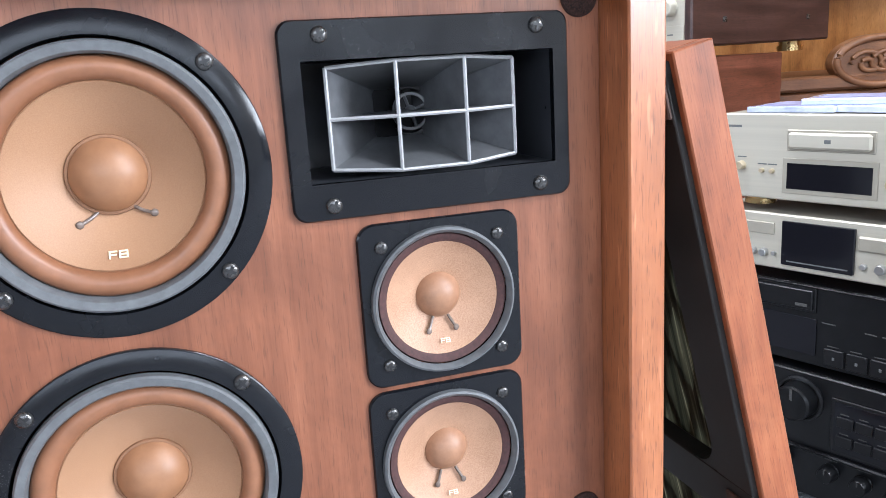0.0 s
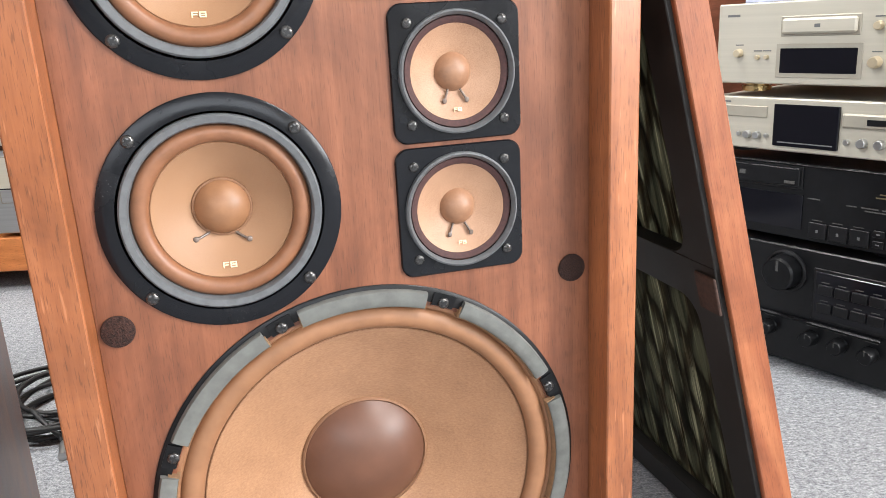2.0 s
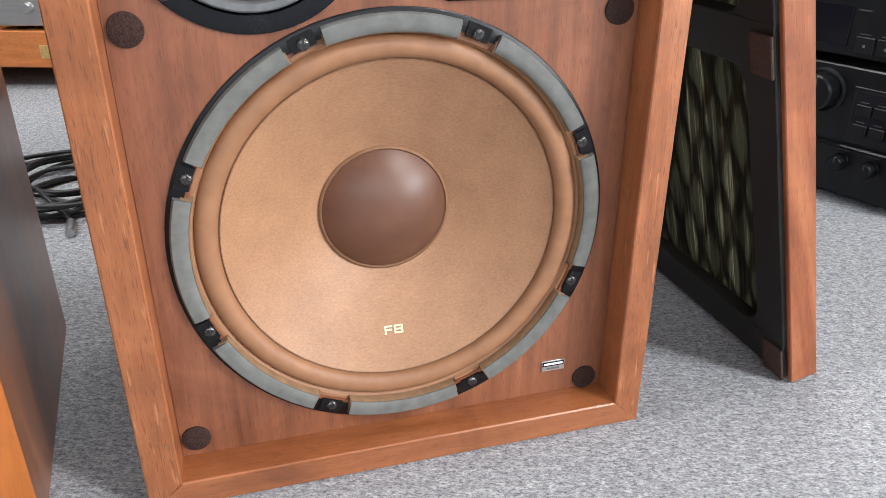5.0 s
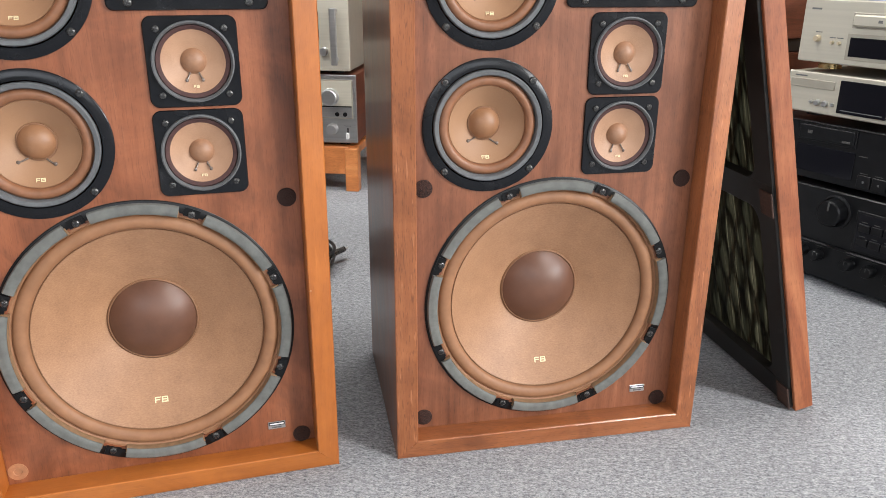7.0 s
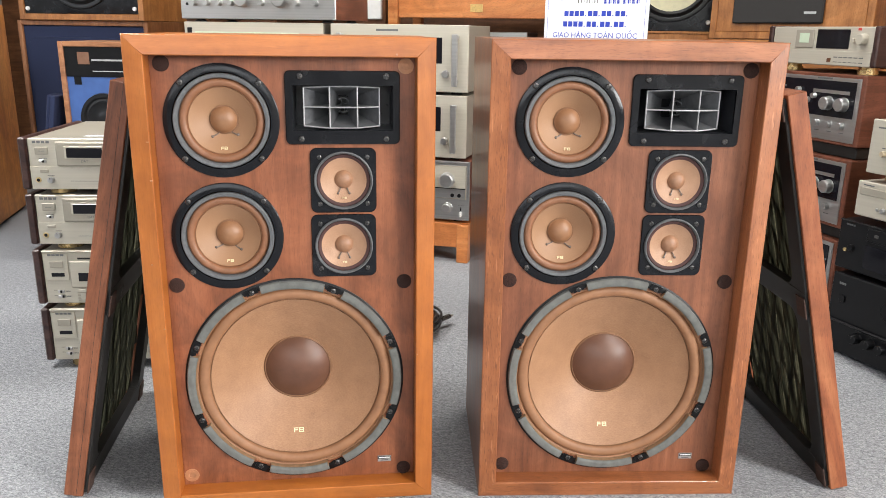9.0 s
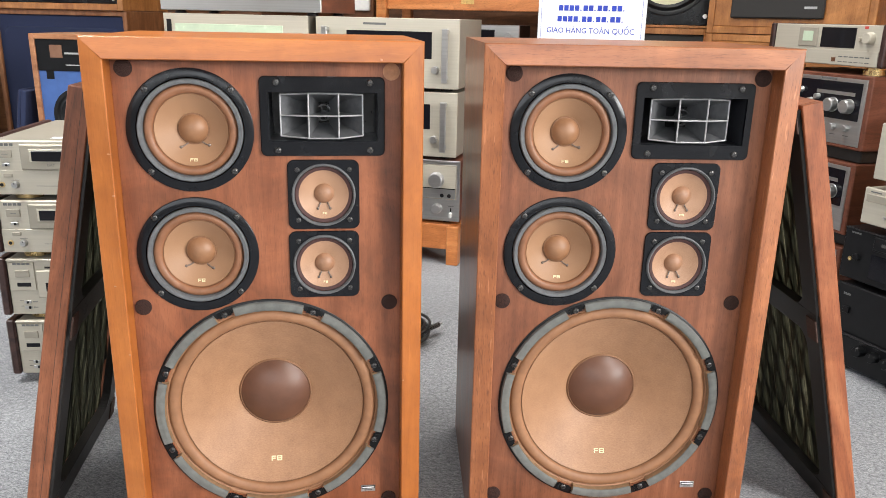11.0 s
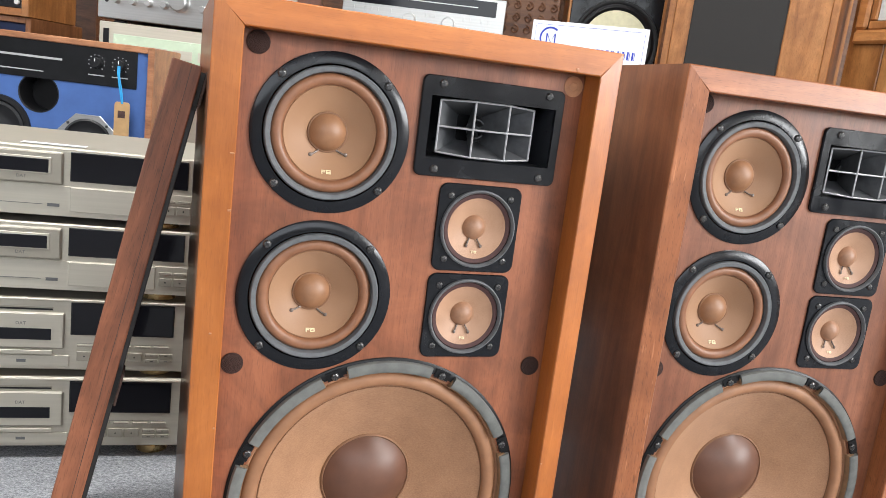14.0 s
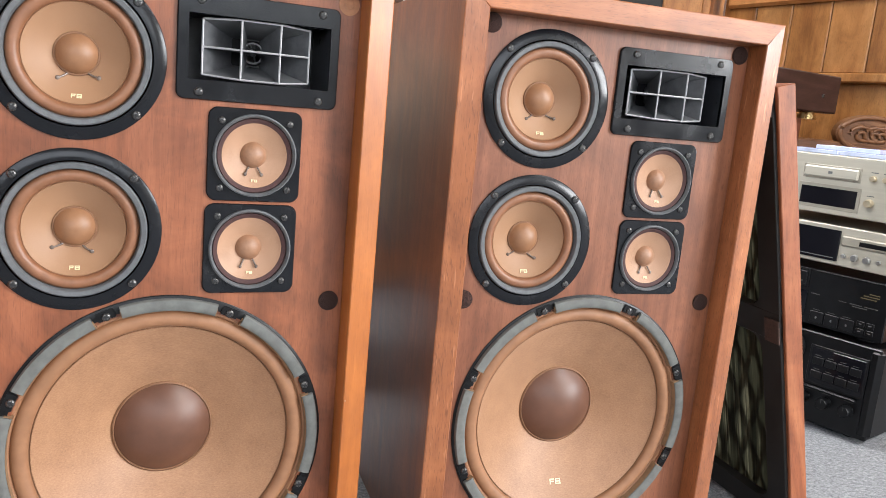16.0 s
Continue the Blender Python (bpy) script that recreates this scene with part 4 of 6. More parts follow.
    for px in (0.006, W - 0.040):
        for pz in (0.004, 0.372, H - 0.046):
            part("hook_tape", bx(px, px + 0.034, -0.009, -0.0058, pz, pz + 0.042, c=0.001), TAPE, g, "dark brown hook tape patch")
    return g


def grille_pose(cab, u_bot, u_top, v0, side):
    lean = math.degrees(math.atan2(abs(u_top - u_bot), 0.776))
    if side > 0:
        # back faces the cabinet on its left; width runs from the front to the rear
        return cab @ Matrix.Translation((u_bot - 0.034 * math.cos(radians(lean)), v0 + 0.437, 0.0015)) @ pose(0, 0, 0, 0, -lean, 0) @ pose(0, 0, 0, 0, 0, -90)
    return cab @ Matrix.Translation((u_bot + 0.034 * math.cos(radians(lean)), v0, 0)) @ pose(0, 0, 0, 0, lean, 0) @ pose(0, 0, 0, 0, 0, 90)


build_grille(grille_pose(POSE_B, 0.739, 0.544, 0.0118, 1), "removed lattice grille with reddish wooden edge, leaning on the brown loudspeaker", GRILLE_WOOD, False)
build_grille(grille_pose(POSE_A, -0.1998, -0.0395, 0.065, -1), "removed lattice grille with red edge darkened for shade, leaning on the orange loudspeaker", GRILLE_SHADED, True)


# ---- hi-fi components ----
def text_part(s, x, y, z, size, mat, parent, name="lettering", tilt=90.0):
    """Raised lettering standing in the xz plane, facing -y."""
    cu = bpy.data.curves.new(name, "FONT")
    cu.body, cu.size, cu.extrude, cu.resolution_u = s, size, 0.0002, 2
    cu.align_x, cu.align_y = "CENTER", "CENTER"
    tmp = bpy.data.objects.new(name, cu)
    scene.collection.objects.link(tmp)
    bpy.context.view_layer.update()
    me = bpy.data.meshes.new_from_object(tmp)
    bpy.data.objects.remove(tmp)
    me.materials.clear()
    me.materials.append(mat)
    return share(name, me, parent, pose(x, y, z, tilt, 0, 0))


def bar(parent, x0, x1, z0, z1, mat, name="printed_bar", y=-0.0006, d=0.0008):
    return part(name, bx(x0, x1, y, y + d, z0, z1, c=0), mat, parent)


def knob(parent, x, z, r, l, mat, y=0.0, name="knob", pointer=None, seg=28):
    k = part(name, lat([(r * 1.04, y), (r * 1.04, y - 0.002), (r * 0.97, y - 0.003), (r * 0.93, y - l * 0.9), (r * 0.82, y - l), (r * 0.2, y - l * 1.0), (0, y - l)], x, z, seg), mat, parent, smooth=35)
    if pointer is not None:
        part("pointer", bx(x - r * 0.07, x + r * 0.07, y - l - 0.0005, y - l + 0.0005, z + r * 0.2, z + r * 0.8, c=0), pointer, k)
    return k


def raised(parent, x0, x1, z0, z1, mat, h=0.003, name="button", c=0.0008, y=0.0):
    return part(name, bx(x0, x1, y - h, y + 0.001, z0, z1, c=c), mat, parent)


def window(parent, x0, x1, z0, z1, frame_mat, name="display", b=0.004):
    f = part(name, bx(x0 - b, x1 + b, -0.0015, 0.001, z0 - b, z1 + b, c=0.0006), frame_mat, parent)
    part("display_glass", bx(x0, x1, -0.0022, 0.0, z0, z1, c=0.0002), DISPLAY, f)
    return f


def chassis(name, m, W, H, D, face, body, label, category, group="", foot=None, foot_h=0.012, foot_r=0.022, face_t=0.01):
    t = thing(name, m, label, category, group)
    part("case", bx(0.002, W - 0.002, face_t, D, foot_h, H - 0.001, c=0.002), body, t)
    part("front_panel", bx(0, W, 0, face_t, foot_h, H, c=0.0025), face, t)
    for fx in (0.055, W - 0.055):
        for fy in (0.05, D - 0.05):
            bm = bmesh.new()
            n = 20
            for z0, z1, r in ((0.0, foot_h * 0.55, foot_r), (foot_h * 0.55, foot_h + 0.0004, foot_r * 0.85)):
                a = [bm.verts.new((fx + r * math.cos(6.28318 * k / n), fy + r * math.sin(6.28318 * k / n), z0)) for k in range(n)]
                b = [bm.verts.new((fx + r * math.cos(6.28318 * k / n), fy + r * math.sin(6.28318 * k / n), z1)) for k in range(n)]
                for k in range(n):
                    bm.faces.new([a[k], a[(k + 1) % n], b[(k + 1) % n], b[k]])
                bm.faces.new(b), bm.faces.new(list(reversed(a)))
            part("foot", bm, foot or PLASTIC, t)
    return t


def badge(t, x0, x1, z0, z1):
    """A maker's name as four plain raised blocks."""
    w = (x1 - x0) / 4
    for k in range(4):
        bar(t, x0 + w * (k + 0.1), x0 + w * (k + 0.85), z0, z1, GREY_INK, "badge_block", y=-0.0012, d=0.0014)


def wooden_cheeks(t, W, H, D, z0, mat=DARKWOOD):
    for x0, x1 in ((-0.021, -0.0006), (W + 0.0006, W + 0.021)):
        part("wooden_cheek", bx(x0, x1, -0.006, D - 0.01, z0, H + 0.002, c=0.004), mat, t, "dark polished wooden side cheek")


def tape_deck_new(m, foot_h):
    W, D = 0.43, 0.37
    H = foot_h + 0.126
    t = chassis("tape_deck", m, W, H, D, CHAMP, CHAMP_D, "champagne digital tape deck with dark wooden cheeks, in a stack", "tape deck", "stacked tape decks", GOLDFOOT, foot_h, 0.031)
    wooden_cheeks(t, W, H, D, foot_h)
    Z = lambda d: H - d
    part("lower_panel", bx(0.001, W - 0.001, -0.0015, 0.002, Z(0.1255), Z(0.0695), c=0.0005), CHAMP, t)
    badge(t, 0.0118, 0.0546, Z(0.0122), Z(0.0062))
    raised(t, 0.0171, 0.0486, Z(0.0395), Z(0.0215), CHAMP_D)
    bar(t, 0.026, 0.040, Z(0.0315), Z(0.0305), GREY_INK, y=-0.0036)
    bar(t, 0.024, 0.043, Z(0.0505), Z(0.0495), GREY_INK)
    raised(t, 0.0239, 0.0415, Z(0.0595), Z(0.0525), SILVER, 0.002)
    raised(t, 0.0320, 0.0365, Z(0.0590), Z(0.0530), BLACK_FACE, 0.005, "switch")
    raised(t, 0.0249, 0.0449, Z(0.0845), Z(0.0765), CHAMP_D, 0.004)
    part("headphone_socket", lat([(0.0068, -0.0015), (0.0062, -0.004), (0.0042, -0.004), (0.0035, -0.0005), (0, -0.0005)], 0.0185, Z(0.1025), 20), GOLDFOOT, t, smooth=40)
    part("socket_hole", lat([(0.0040, -0.0042), (0, -0.0042)], 0.0185, Z(0.1025), 20), BLACK_FACE, t)
    knob(t, 0.0495, Z(0.1020), 0.0080, 0.012, SILVER, pointer=BLACK_FACE)
    bar(t, 0.0410, 0.0580, Z(0.0920), Z(0.0910), GREY_INK, y=-0.0022)
    door = raised(t, 0.0671, 0.2039, Z(0.0680), Z(0.0075), CHAMP_D, 0.0045, "cassette_door", 0.004)
    part("door_panel", bx(0.0700, 0.2010, -0.0058, -0.004, Z(0.0650), Z(0.0105), c=0.002), CHAMP_D, door)
    part("door_surround", bx(0.0885, 0.1840, -0.0070, -0.0052, Z(0.0485), Z(0.0185), c=0.0012), CHAMP, door)
    part("door_window", bx(0.0936, 0.1797, -0.0076, -0.006, Z(0.0465), Z(0.0225), c=0.0005), DISPLAY, door)
    text_part("DAT", 0.1350, -0.0060, Z(0.0555), 0.0085, GREY_INK, door)
    window(t, 0.2170, 0.4180, Z(0.0575), Z(0.0080), BLACK_FACE, b=0.002)
    raised(t, 0.2160, 0.3690, Z(0.1160), Z(0.0705), CHAMP, 0.0035, "flap", 0.001)
    bar(t, 0.350, 0.358, Z(0.083), Z(0.080), GREY_INK, y=-0.0042)
    bar(t, 0.0954, 0.1700, Z(0.1055), Z(0.1045), GREY_INK, y=-0.0022)
    bar(t, 0.1780, 0.1985, Z(0.1085), Z(0.1025), GREY_INK, y=-0.0022)
    for i in range(2):
        x = 0.3760 + 0.027 * i
        raised(t, x, x + 0.0235, Z(0.1080), Z(0.0920), CHAMP_D, 0.0045)
        part("button_mark", bx(x + 0.010, x + 0.013, -0.0050, -0.0044, Z(0.1015), Z(0.0985), c=0), BLACK_FACE, t)
        raised(t, x, x + 0.0235, Z(0.0860), Z(0.0805), CHAMP_D, 0.004)
    return t


def tape_deck_old(m, foot_h):
    W, D = 0.43, 0.37
    H = foot_h + 0.142
    t = chassis("tape_deck", m, W, H, D, CHAMP, CHAMP_D, "older champagne digital tape deck with wide loading door, in a stack", "tape deck", "stacked tape decks", GOLDFOOT, foot_h, 0.031)
    wooden_cheeks(t, W, H, D, foot_h)
    Z = lambda d: H - 0.022 - d
    part("top_lip", bx(0.001, W - 0.001, -0.004, 0.001, H - 0.0055, H - 0.0008, c=0.0012), CHAMP, t)
    part("side_plate", bx(0.0052, 0.0636, -0.003, 0.001, Z(0.0575), Z(-0.014), c=0.001), CHAMP, t)
    badge2 = part("badge_strip", bx(0.0154, 0.0571, -0.0036, -0.0026, Z(-0.0075), Z(-0.0130), c=0), CHAMP_D, t)
    for k in range(4):
        part("badge_block", bx(0.0160 + 0.0103 * k, 0.0240 + 0.0103 * k, -0.0042, -0.0034, Z(-0.0078), Z(-0.0127), c=0), GREY_INK, badge2)
    raised(t, 0.0191, 0.0520, Z(0.0232), Z(0.0056), CHAMP_D, 0.0055)
    bar(t, 0.0206, 0.0526, Z(0.0470), Z(0.0373), DISPLAY, "standby_window", y=-0.0036)
    bar(t, 0.0868, 0.1932, Z(0.0028), Z(-0.0044), CHAMP_D, "loading_slot", y=-0.0010)
    bar(t, 0.0880, 0.1920, Z(0.0018), Z(-0.0016), BLACK_FACE, "slot_opening", y=-0.0016)
    door = raised(t, 0.0667, 0.2132, Z(0.0769), Z(0.0058), CHAMP_D, 0.0050, "cassette_door", 0.002)
    part("door_panel", bx(0.0690, 0.2110, -0.0062, -0.0045, Z(0.0745), Z(0.0080), c=0.001), CHAMP, door)
    part("door_window", bx(0.0878, 0.1909, -0.0070, -0.005, Z(0.0590), Z(0.0367), c=0.0005), DISPLAY, door)
    text_part("DAT", 0.1390, -0.0064, Z(0.0272), 0.0088, GREY_INK, door)
    window(t, 0.2260, 0.4070, Z(0.0465), Z(-0.0125), BLACK_FACE, b=0.0025)
    bar(t, 0.2350, 0.4000, Z(0.0660), Z(0.0655), GREY_INK)
    for i in range(5):
        raised(t, 0.2360 + 0.0345 * i, 0.2640 + 0.0345 * i, Z(0.0720), Z(0.0680), CHAMP_D, 0.003)
    for i in range(4):
        x = 0.2360 + 0.0300 * i
        raised(t, x, x + 0.0270, Z(0.1000), Z(0.0815), CHAMP_D, 0.004)
        part("button_mark", bx(x + 0.012, x + 0.0145, -0.0046, -0.0038, Z(0.0920), Z(0.0895), c=0), BLACK_FACE, t)
    for i in range(2):
        for k in range(2):
            raised(t, 0.3590 + 0.0265 * i, 0.3830 + 0.0265 * i, Z(0.0900 + 0.0115 * k), Z(0.0830 + 0.0115 * k), CHAMP_D, 0.003)
            bar(t, 0.3680 + 0.0265 * i, 0.3740 + 0.0265 * i, Z(0.0870 + 0.0115 * k), Z(0.0860 + 0.0115 * k), BLACK_FACE, y=-0.0036)
    for k in range(2):
        d = 0.0836 + 0.0139 * k
        raised(t, 0.0300, 0.0470, Z(d + 0.0075), Z(d), SILVER, 0.002)
        raised(t, 0.0365 + 0.004 * k, 0.0410 + 0.004 * k, Z(d + 0.0070), Z(d + 0.0006), BLACK_FACE, 0.005, "switch")
        bar(t, 0.0500, 0.0610, Z(d + 0.0045), Z(d + 0.0025), GREY_INK)
        bar(t, 0.0200, 0.0285, Z(d + 0.0012), Z(d), GREY_INK)
    part("lower_flap", bx(0.0785, 0.2227, -0.003, 0.001, Z(0.1130), Z(0.0905), c=0.0012), CHAMP, t)
    part("flap_lip", bx(0.0840, 0.1940, -0.0060, -0.002, Z(0.0880), Z(0.0800), c=0.001), CHAMP, t)
    for k in range(5):
        bar(t, 0.0800, 0.0870, Z(0.0935 + 0.0040 * k + 0.0022), Z(0.0935 + 0.0040 * k), CHAMP_D, "grip_rib", y=-0.0040)
    bar(t, 0.1320, 0.1480, Z(0.1045), Z(0.0990), GREY_INK, y=-0.0038)
    return t


# stack of four tape decks on the carpet
SX, SY, SYAW = -1.515, 0.628, 19.0
tape_deck_old(at(SX + 0.002, SY, 0.0, SYAW), 0.025)
tape_deck_old(at(SX, SY, 0.1675, SYAW + 0.4), 0.0145)
tape_deck_new(at(SX + 0.001, SY, 0.3245, SYAW - 0.3), 0.0165)
tape_deck_new(at(SX, SY, 0.4675, SYAW), 0.0135)
single("paper_label", bx(-0.055, 0.055, -0.012, 0.012, 0, 0.0008, c=0), SIGN_W, at(SX + 0.155, SY + 0.10, 0.6073, SYAW), "white paper label lying on the top tape deck", "label")


# ---- disc player stack at the right ----
RU = radians(-52.6)
RX, RY = 0.674, 1.1336


def right_pose(u, z, dv=0.0):
    c, s = math.cos(RU), math.sin(RU)
    return at(RX + u * c - dv * s, RY + u * s + dv * c, z, -52.6)


def disc_player(m):
    W, H, D = 0.43, 0.157, 0.33
    t = chassis("disc_player", m, W, H, D, CHAMP, CHAMP_D, "champagne disc player with gold knobs, topping a stack", "disc player", "", GOLDFOOT, 0.016, 0.026)
    window(t, 0.128, 0.262, 0.036, 0.078, CHAMP_D, b=0.008)
    tray = raised(t, 0.126, 0.264, 0.098, 0.132, CHAMP_D, 0.002, "disc_tray", 0.002)
    part("tray_front", bx(0.130, 0.260, -0.009, -0.001, 0.102, 0.128, c=0.004), CHAMP, tray)
    part("tray_emblem", bx(0.190, 0.200, -0.0094, -0.008, 0.112, 0.118, c=0), GREY_INK, tray)
    for x, z, r in ((0.047, 0.070, 0.0075), (0.084, 0.063, 0.004), (0.102, 0.063, 0.004), (0.292, 0.055, 0.0095), (0.292, 0.112, 0.007), (0.320, 0.112, 0.007), (0.348, 0.055, 0.0095), (0.400, 0.070, 0.0075)):
        knob(t, x, z, r, r * 1.5, CHAMP_GOLD, name="gold_knob", seg=20)
        bar(t, x - 0.008, x + 0.008, z + r + 0.006, z + r + 0.008, GREY_INK)
    bar(t, 0.020, 0.045, 0.134, 0.138, GREY_INK)
    return t


def slim_player(m):
    W, H, D = 0.44, 0.104, 0.32
    t = chassis("disc_player", m, W, H, D, CHAMP, CHAMP_D, "slim champagne disc recorder with dark display, in a stack", "disc player", "", PLASTIC, 0.010)
    raised(t, 0.010, 0.125, 0.068, 0.088, CHAMP_D, 0.003, "disc_tray", 0.001)
    part("centre_display", bx(0.140, 0.258, -0.005, 0.001, 0.020, 0.094, c=0.001), DISPLAY, t, "dark glass display")
    bar(t, 0.150, 0.250, 0.026, 0.028, GREY_INK, y=-0.0056)
    raised(t, 0.262, 0.430, 0.060, 0.084, CHAMP_D, 0.006, "side_slot", 0.003)
    bar(t, 0.305, 0.415, 0.066, 0.076, BLACK_FACE, "slot_opening", y=-0.0068)
    for x, r in ((0.070, 0.004), (0.088, 0.007), (0.108, 0.007), (0.126, 0.004), (0.272, 0.005), (0.298, 0.008), (0.326, 0.008), (0.352, 0.005), (0.380, 0.008), (0.408, 0.008)):
        knob(t, x, 0.036, r, r * 1.3, SILVER, name="silver_knob", seg=20)
    bar(t, 0.018, 0.050, 0.093, 0.096, GREY_INK)
    return t


def black_player(m):
    W, H, D = 0.43, 0.150, 0.34
    t = chassis("disc_player", m, W, H, D, BLACK_FACE, BLACK_METAL, "black disc player with a wide tray, in a stack", "disc player", "", PLASTIC, 0.012)
    tray = raised(t, 0.090, 0.240, 0.104, 0.146, PLASTIC, 0.004, "disc_tray", 0.001)
    part("tray_front", bx(0.095, 0.236, -0.0085, -0.003, 0.109, 0.142, c=0.0015), BLACK_FACE, tray)
    bar(tray, 0.118, 0.130, 0.122, 0.130, GREY_STAMP, "tray_emblem", y=-0.0092)
    bar(tray, 0.208, 0.228, 0.114, 0.119, GREY_STAMP, "tray_emblem", y=-0.0092)
    part("display_glass", bx(0.090, 0.242, -0.003, 0.001, 0.030, 0.094, c=0.0005), DISPLAY, t)
    badge(t, 0.020, 0.050, 0.1355, 0.140)
    part("ridge", bx(0.002, W - 0.002, -0.005, 0.001, 0.147, 0.1495, c=0.001), PLASTIC, t)
    knob(t, 0.048, 0.076, 0.009, 0.010, BLACK_METAL)
    part("headphone_socket", lat([(0.006, 0.0), (0.0055, -0.003), (0.003, -0.003), (0, -0.001)], 0.028, 0.066, 16), GOLDFOOT, t)
    bar(t, 0.250, 0.272, 0.089, 0.091, GREY_STAMP)
    for i in range(3):
        x = 0.257 + 0.0365 * i
        raised(t, x, x + 0.032, 0.020, 0.048, PLASTIC, 0.004)
        bar(t, x + 0.0140, x + 0.0180, 0.031, 0.036, GREY_INK, "button_mark", y=-0.0046)
        bar(t, x + 0.004, x + 0.022, 0.0515, 0.0530, GREY_STAMP)
    for i in range(2):
        for j in range(2):
            raised(t, 0.368 + 0.022 * i, 0.386 + 0.022 * i, 0.022 + 0.018 * j, 0.034 + 0.018 * j, PLASTIC, 0.003)
            bar(t, 0.374 + 0.022 * i, 0.380 + 0.022 * i, 0.027 + 0.018 * j, 0.029 + 0.018 * j, GREY_INK, "button_mark", y=-0.0036)
    for x0, x1, z in ((0.318, 0.336, 0.086), (0.344, 0.372, 0.086), (0.350, 0.384, 0.081), (0.378, 0.408, 0.086)):
        bar(t, x0, x1, z, z + 0.002, GREY_STAMP)
    for x0, x1, z in ((0.372, 0.408, 0.112), (0.366, 0.402, 0.106), (0.384, 0.408, 0.118)):
        bar(t, x0, x1, z, z + 0.0022, OLD_GOLD, "gold_print")
    return t


def black_amplifier(m):
    W, H, D = 0.43, 0.236, 0.36
    t = chassis("amplifier", m, W, H, D, BLACK_FACE, BLACK_METAL, "tall black amplifier with a large volume knob on carpet", "amplifier", "", PLASTIC, 0.012)
    part("side_column", bx(W - 0.030, W + 0.006, -0.004, 0.20, 0.013, H + 0.001, c=0.012), BLACK_METAL, t)
    k = knob(t, 0.215, 0.188, 0.033, 0.034, BLACK_METAL, name="volume_knob", pointer=GREY_STAMP, seg=40)
    part("knob_skirt", lat([(0.040, 0.0), (0.040, -0.004), (0.036, -0.006)], 0.215, 0.188, 40), PLASTIC, k, smooth=40)
    part("recess_rim", bx(0.268, 0.408, -0.0025, 0.001, 0.108, 0.206, c=0.001), PLASTIC, t)
    part("recess", bx(0.274, 0.402, -0.0032, 0.001, 0.114, 0.200, c=0.0004), DISPLAY, t, "dark sunken control panel")
    for i in range(4):
        for j in range(2):
            x, z = 0.280 + 0.030 * i, 0.126 + 0.034 * j
            raised(t, x, x + 0.026, z, z + 0.018, PLASTIC, 0.0075)
            bar(t, x + 0.004, x + 0.018, z + 0.0215, z + 0.0230, GREY_STAMP, y=-0.0040)
    badge(t, 0.024, 0.046, 0.206, 0.212)
    raised(t, 0.032, 0.050, 0.158, 0.176, BLACK_METAL, 0.006)
    part("shelf_lip", bx(0.004, W - 0.034, -0.010, 0.001, 0.098, 0.104, c=0.003), PLASTIC, t)
    for x in (0.107, 0.149, 0.190, 0.272, 0.325, 0.378):
        knob(t, x, 0.072, 0.0145, 0.024, BLACK_METAL, pointer=GREY_STAMP)
        bar(t, x - 0.011, x + 0.011, 0.0925, 0.0940, GREY_STAMP)
    return t


black_amplifier(right_pose(-0.335, 0.0))
black_player(right_pose(-0.343, 0.238, 0.005))
slim_player(right_pose(-0.303, 0.398, 0.0))
disc_player(right_pose(-0.288, 0.510, 0.0))
for i, (u, v, yaw) in enumerate(((0.115, 0.075, 4), (0.245, 0.085, -7), (0.185, 0.11, 12))):
    z = 0.6675 + (0.0105 if i == 2 else 0.0)
    c = thing("disc_case", right_pose(-0.288, z, 0.0) @ at(u, v, 0, yaw), "clear plastic disc case with printed sleeve on the player", "disc case", "disc cases")
    part("case_shell", bx(-0.071, 0.071, -0.0625, 0.0625, 0, 0.0098, c=0.001), JEWEL, c)
    part("paper_sleeve", bx(-0.058, 0.068, -0.058, 0.058, 0.0098, 0.0102, c=0), (LILAC, JEWEL, LILAC)[i], c)


# ---- wooden-cased receivers behind it ----
def cased_receiver(m):
    W, H, D = 0.44, 0.212, 0.33
    t = thing("receiver", m, "silver-faced stereo receiver in a walnut case, in a stack", "receiver", "stacked walnut receivers")
    part("wooden_case", bx(-0.016, W + 0.016, -0.008, D, 0.0, H, c=0.003), CASE, t, "walnut veneered case")
    part("front_panel", bx(0, W, -0.0105, -0.007, 0.010, H - 0.010, c=0.0008), SILVER, t)
    part("control_panel", bx(0.003, W - 0.003, -0.0112, -0.010, 0.012, H - 0.012, c=0.0002), SILVER, t)
    part("dark_dial", bx(0.014, W - 0.014, -0.0135, -0.010, H * 0.39, H * 0.90, c=0.001), DISPLAY, t, "dark glass dial strip")
    bar(t, W * 0.58, W * 0.92, H * 0.72, H * 0.77, SILVER, "level_scale", y=-0.0146)
    bar(t, W * 0.08, W * 0.30, H * 0.76, H * 0.79, SILVER, "level_scale", y=-0.0146)
    for x in (0.74, 0.88):
        knob(t, W * x, H * 0.58, H * 0.10, 0.024, SILVER, y=-0.013, name="dial_knob")
    for x, z in ((0.44, 0.74), (0.40, 0.67), (0.54, 0.60), (0.60, 0.67), (0.30, 0.60)):
        knob(t, W * x, H * z, H * 0.042, 0.014, SILVER, y=-0.013)
    for i in range(8):
        knob(t, W * (0.08 + 0.115 * i), H * 0.28, H * 0.048, 0.014, SILVER, y=-0.011)
        bar(t, W * (0.08 + 0.115 * i) - 0.010, W * (0.08 + 0.115 * i) + 0.010, H * 0.17, H * 0.18, GREY_INK, y=-0.0118)
    bar(t, W * 0.60, W * 0.74, H * 0.92, H * 0.945, GREY_INK, y=-0.0118)
    return t


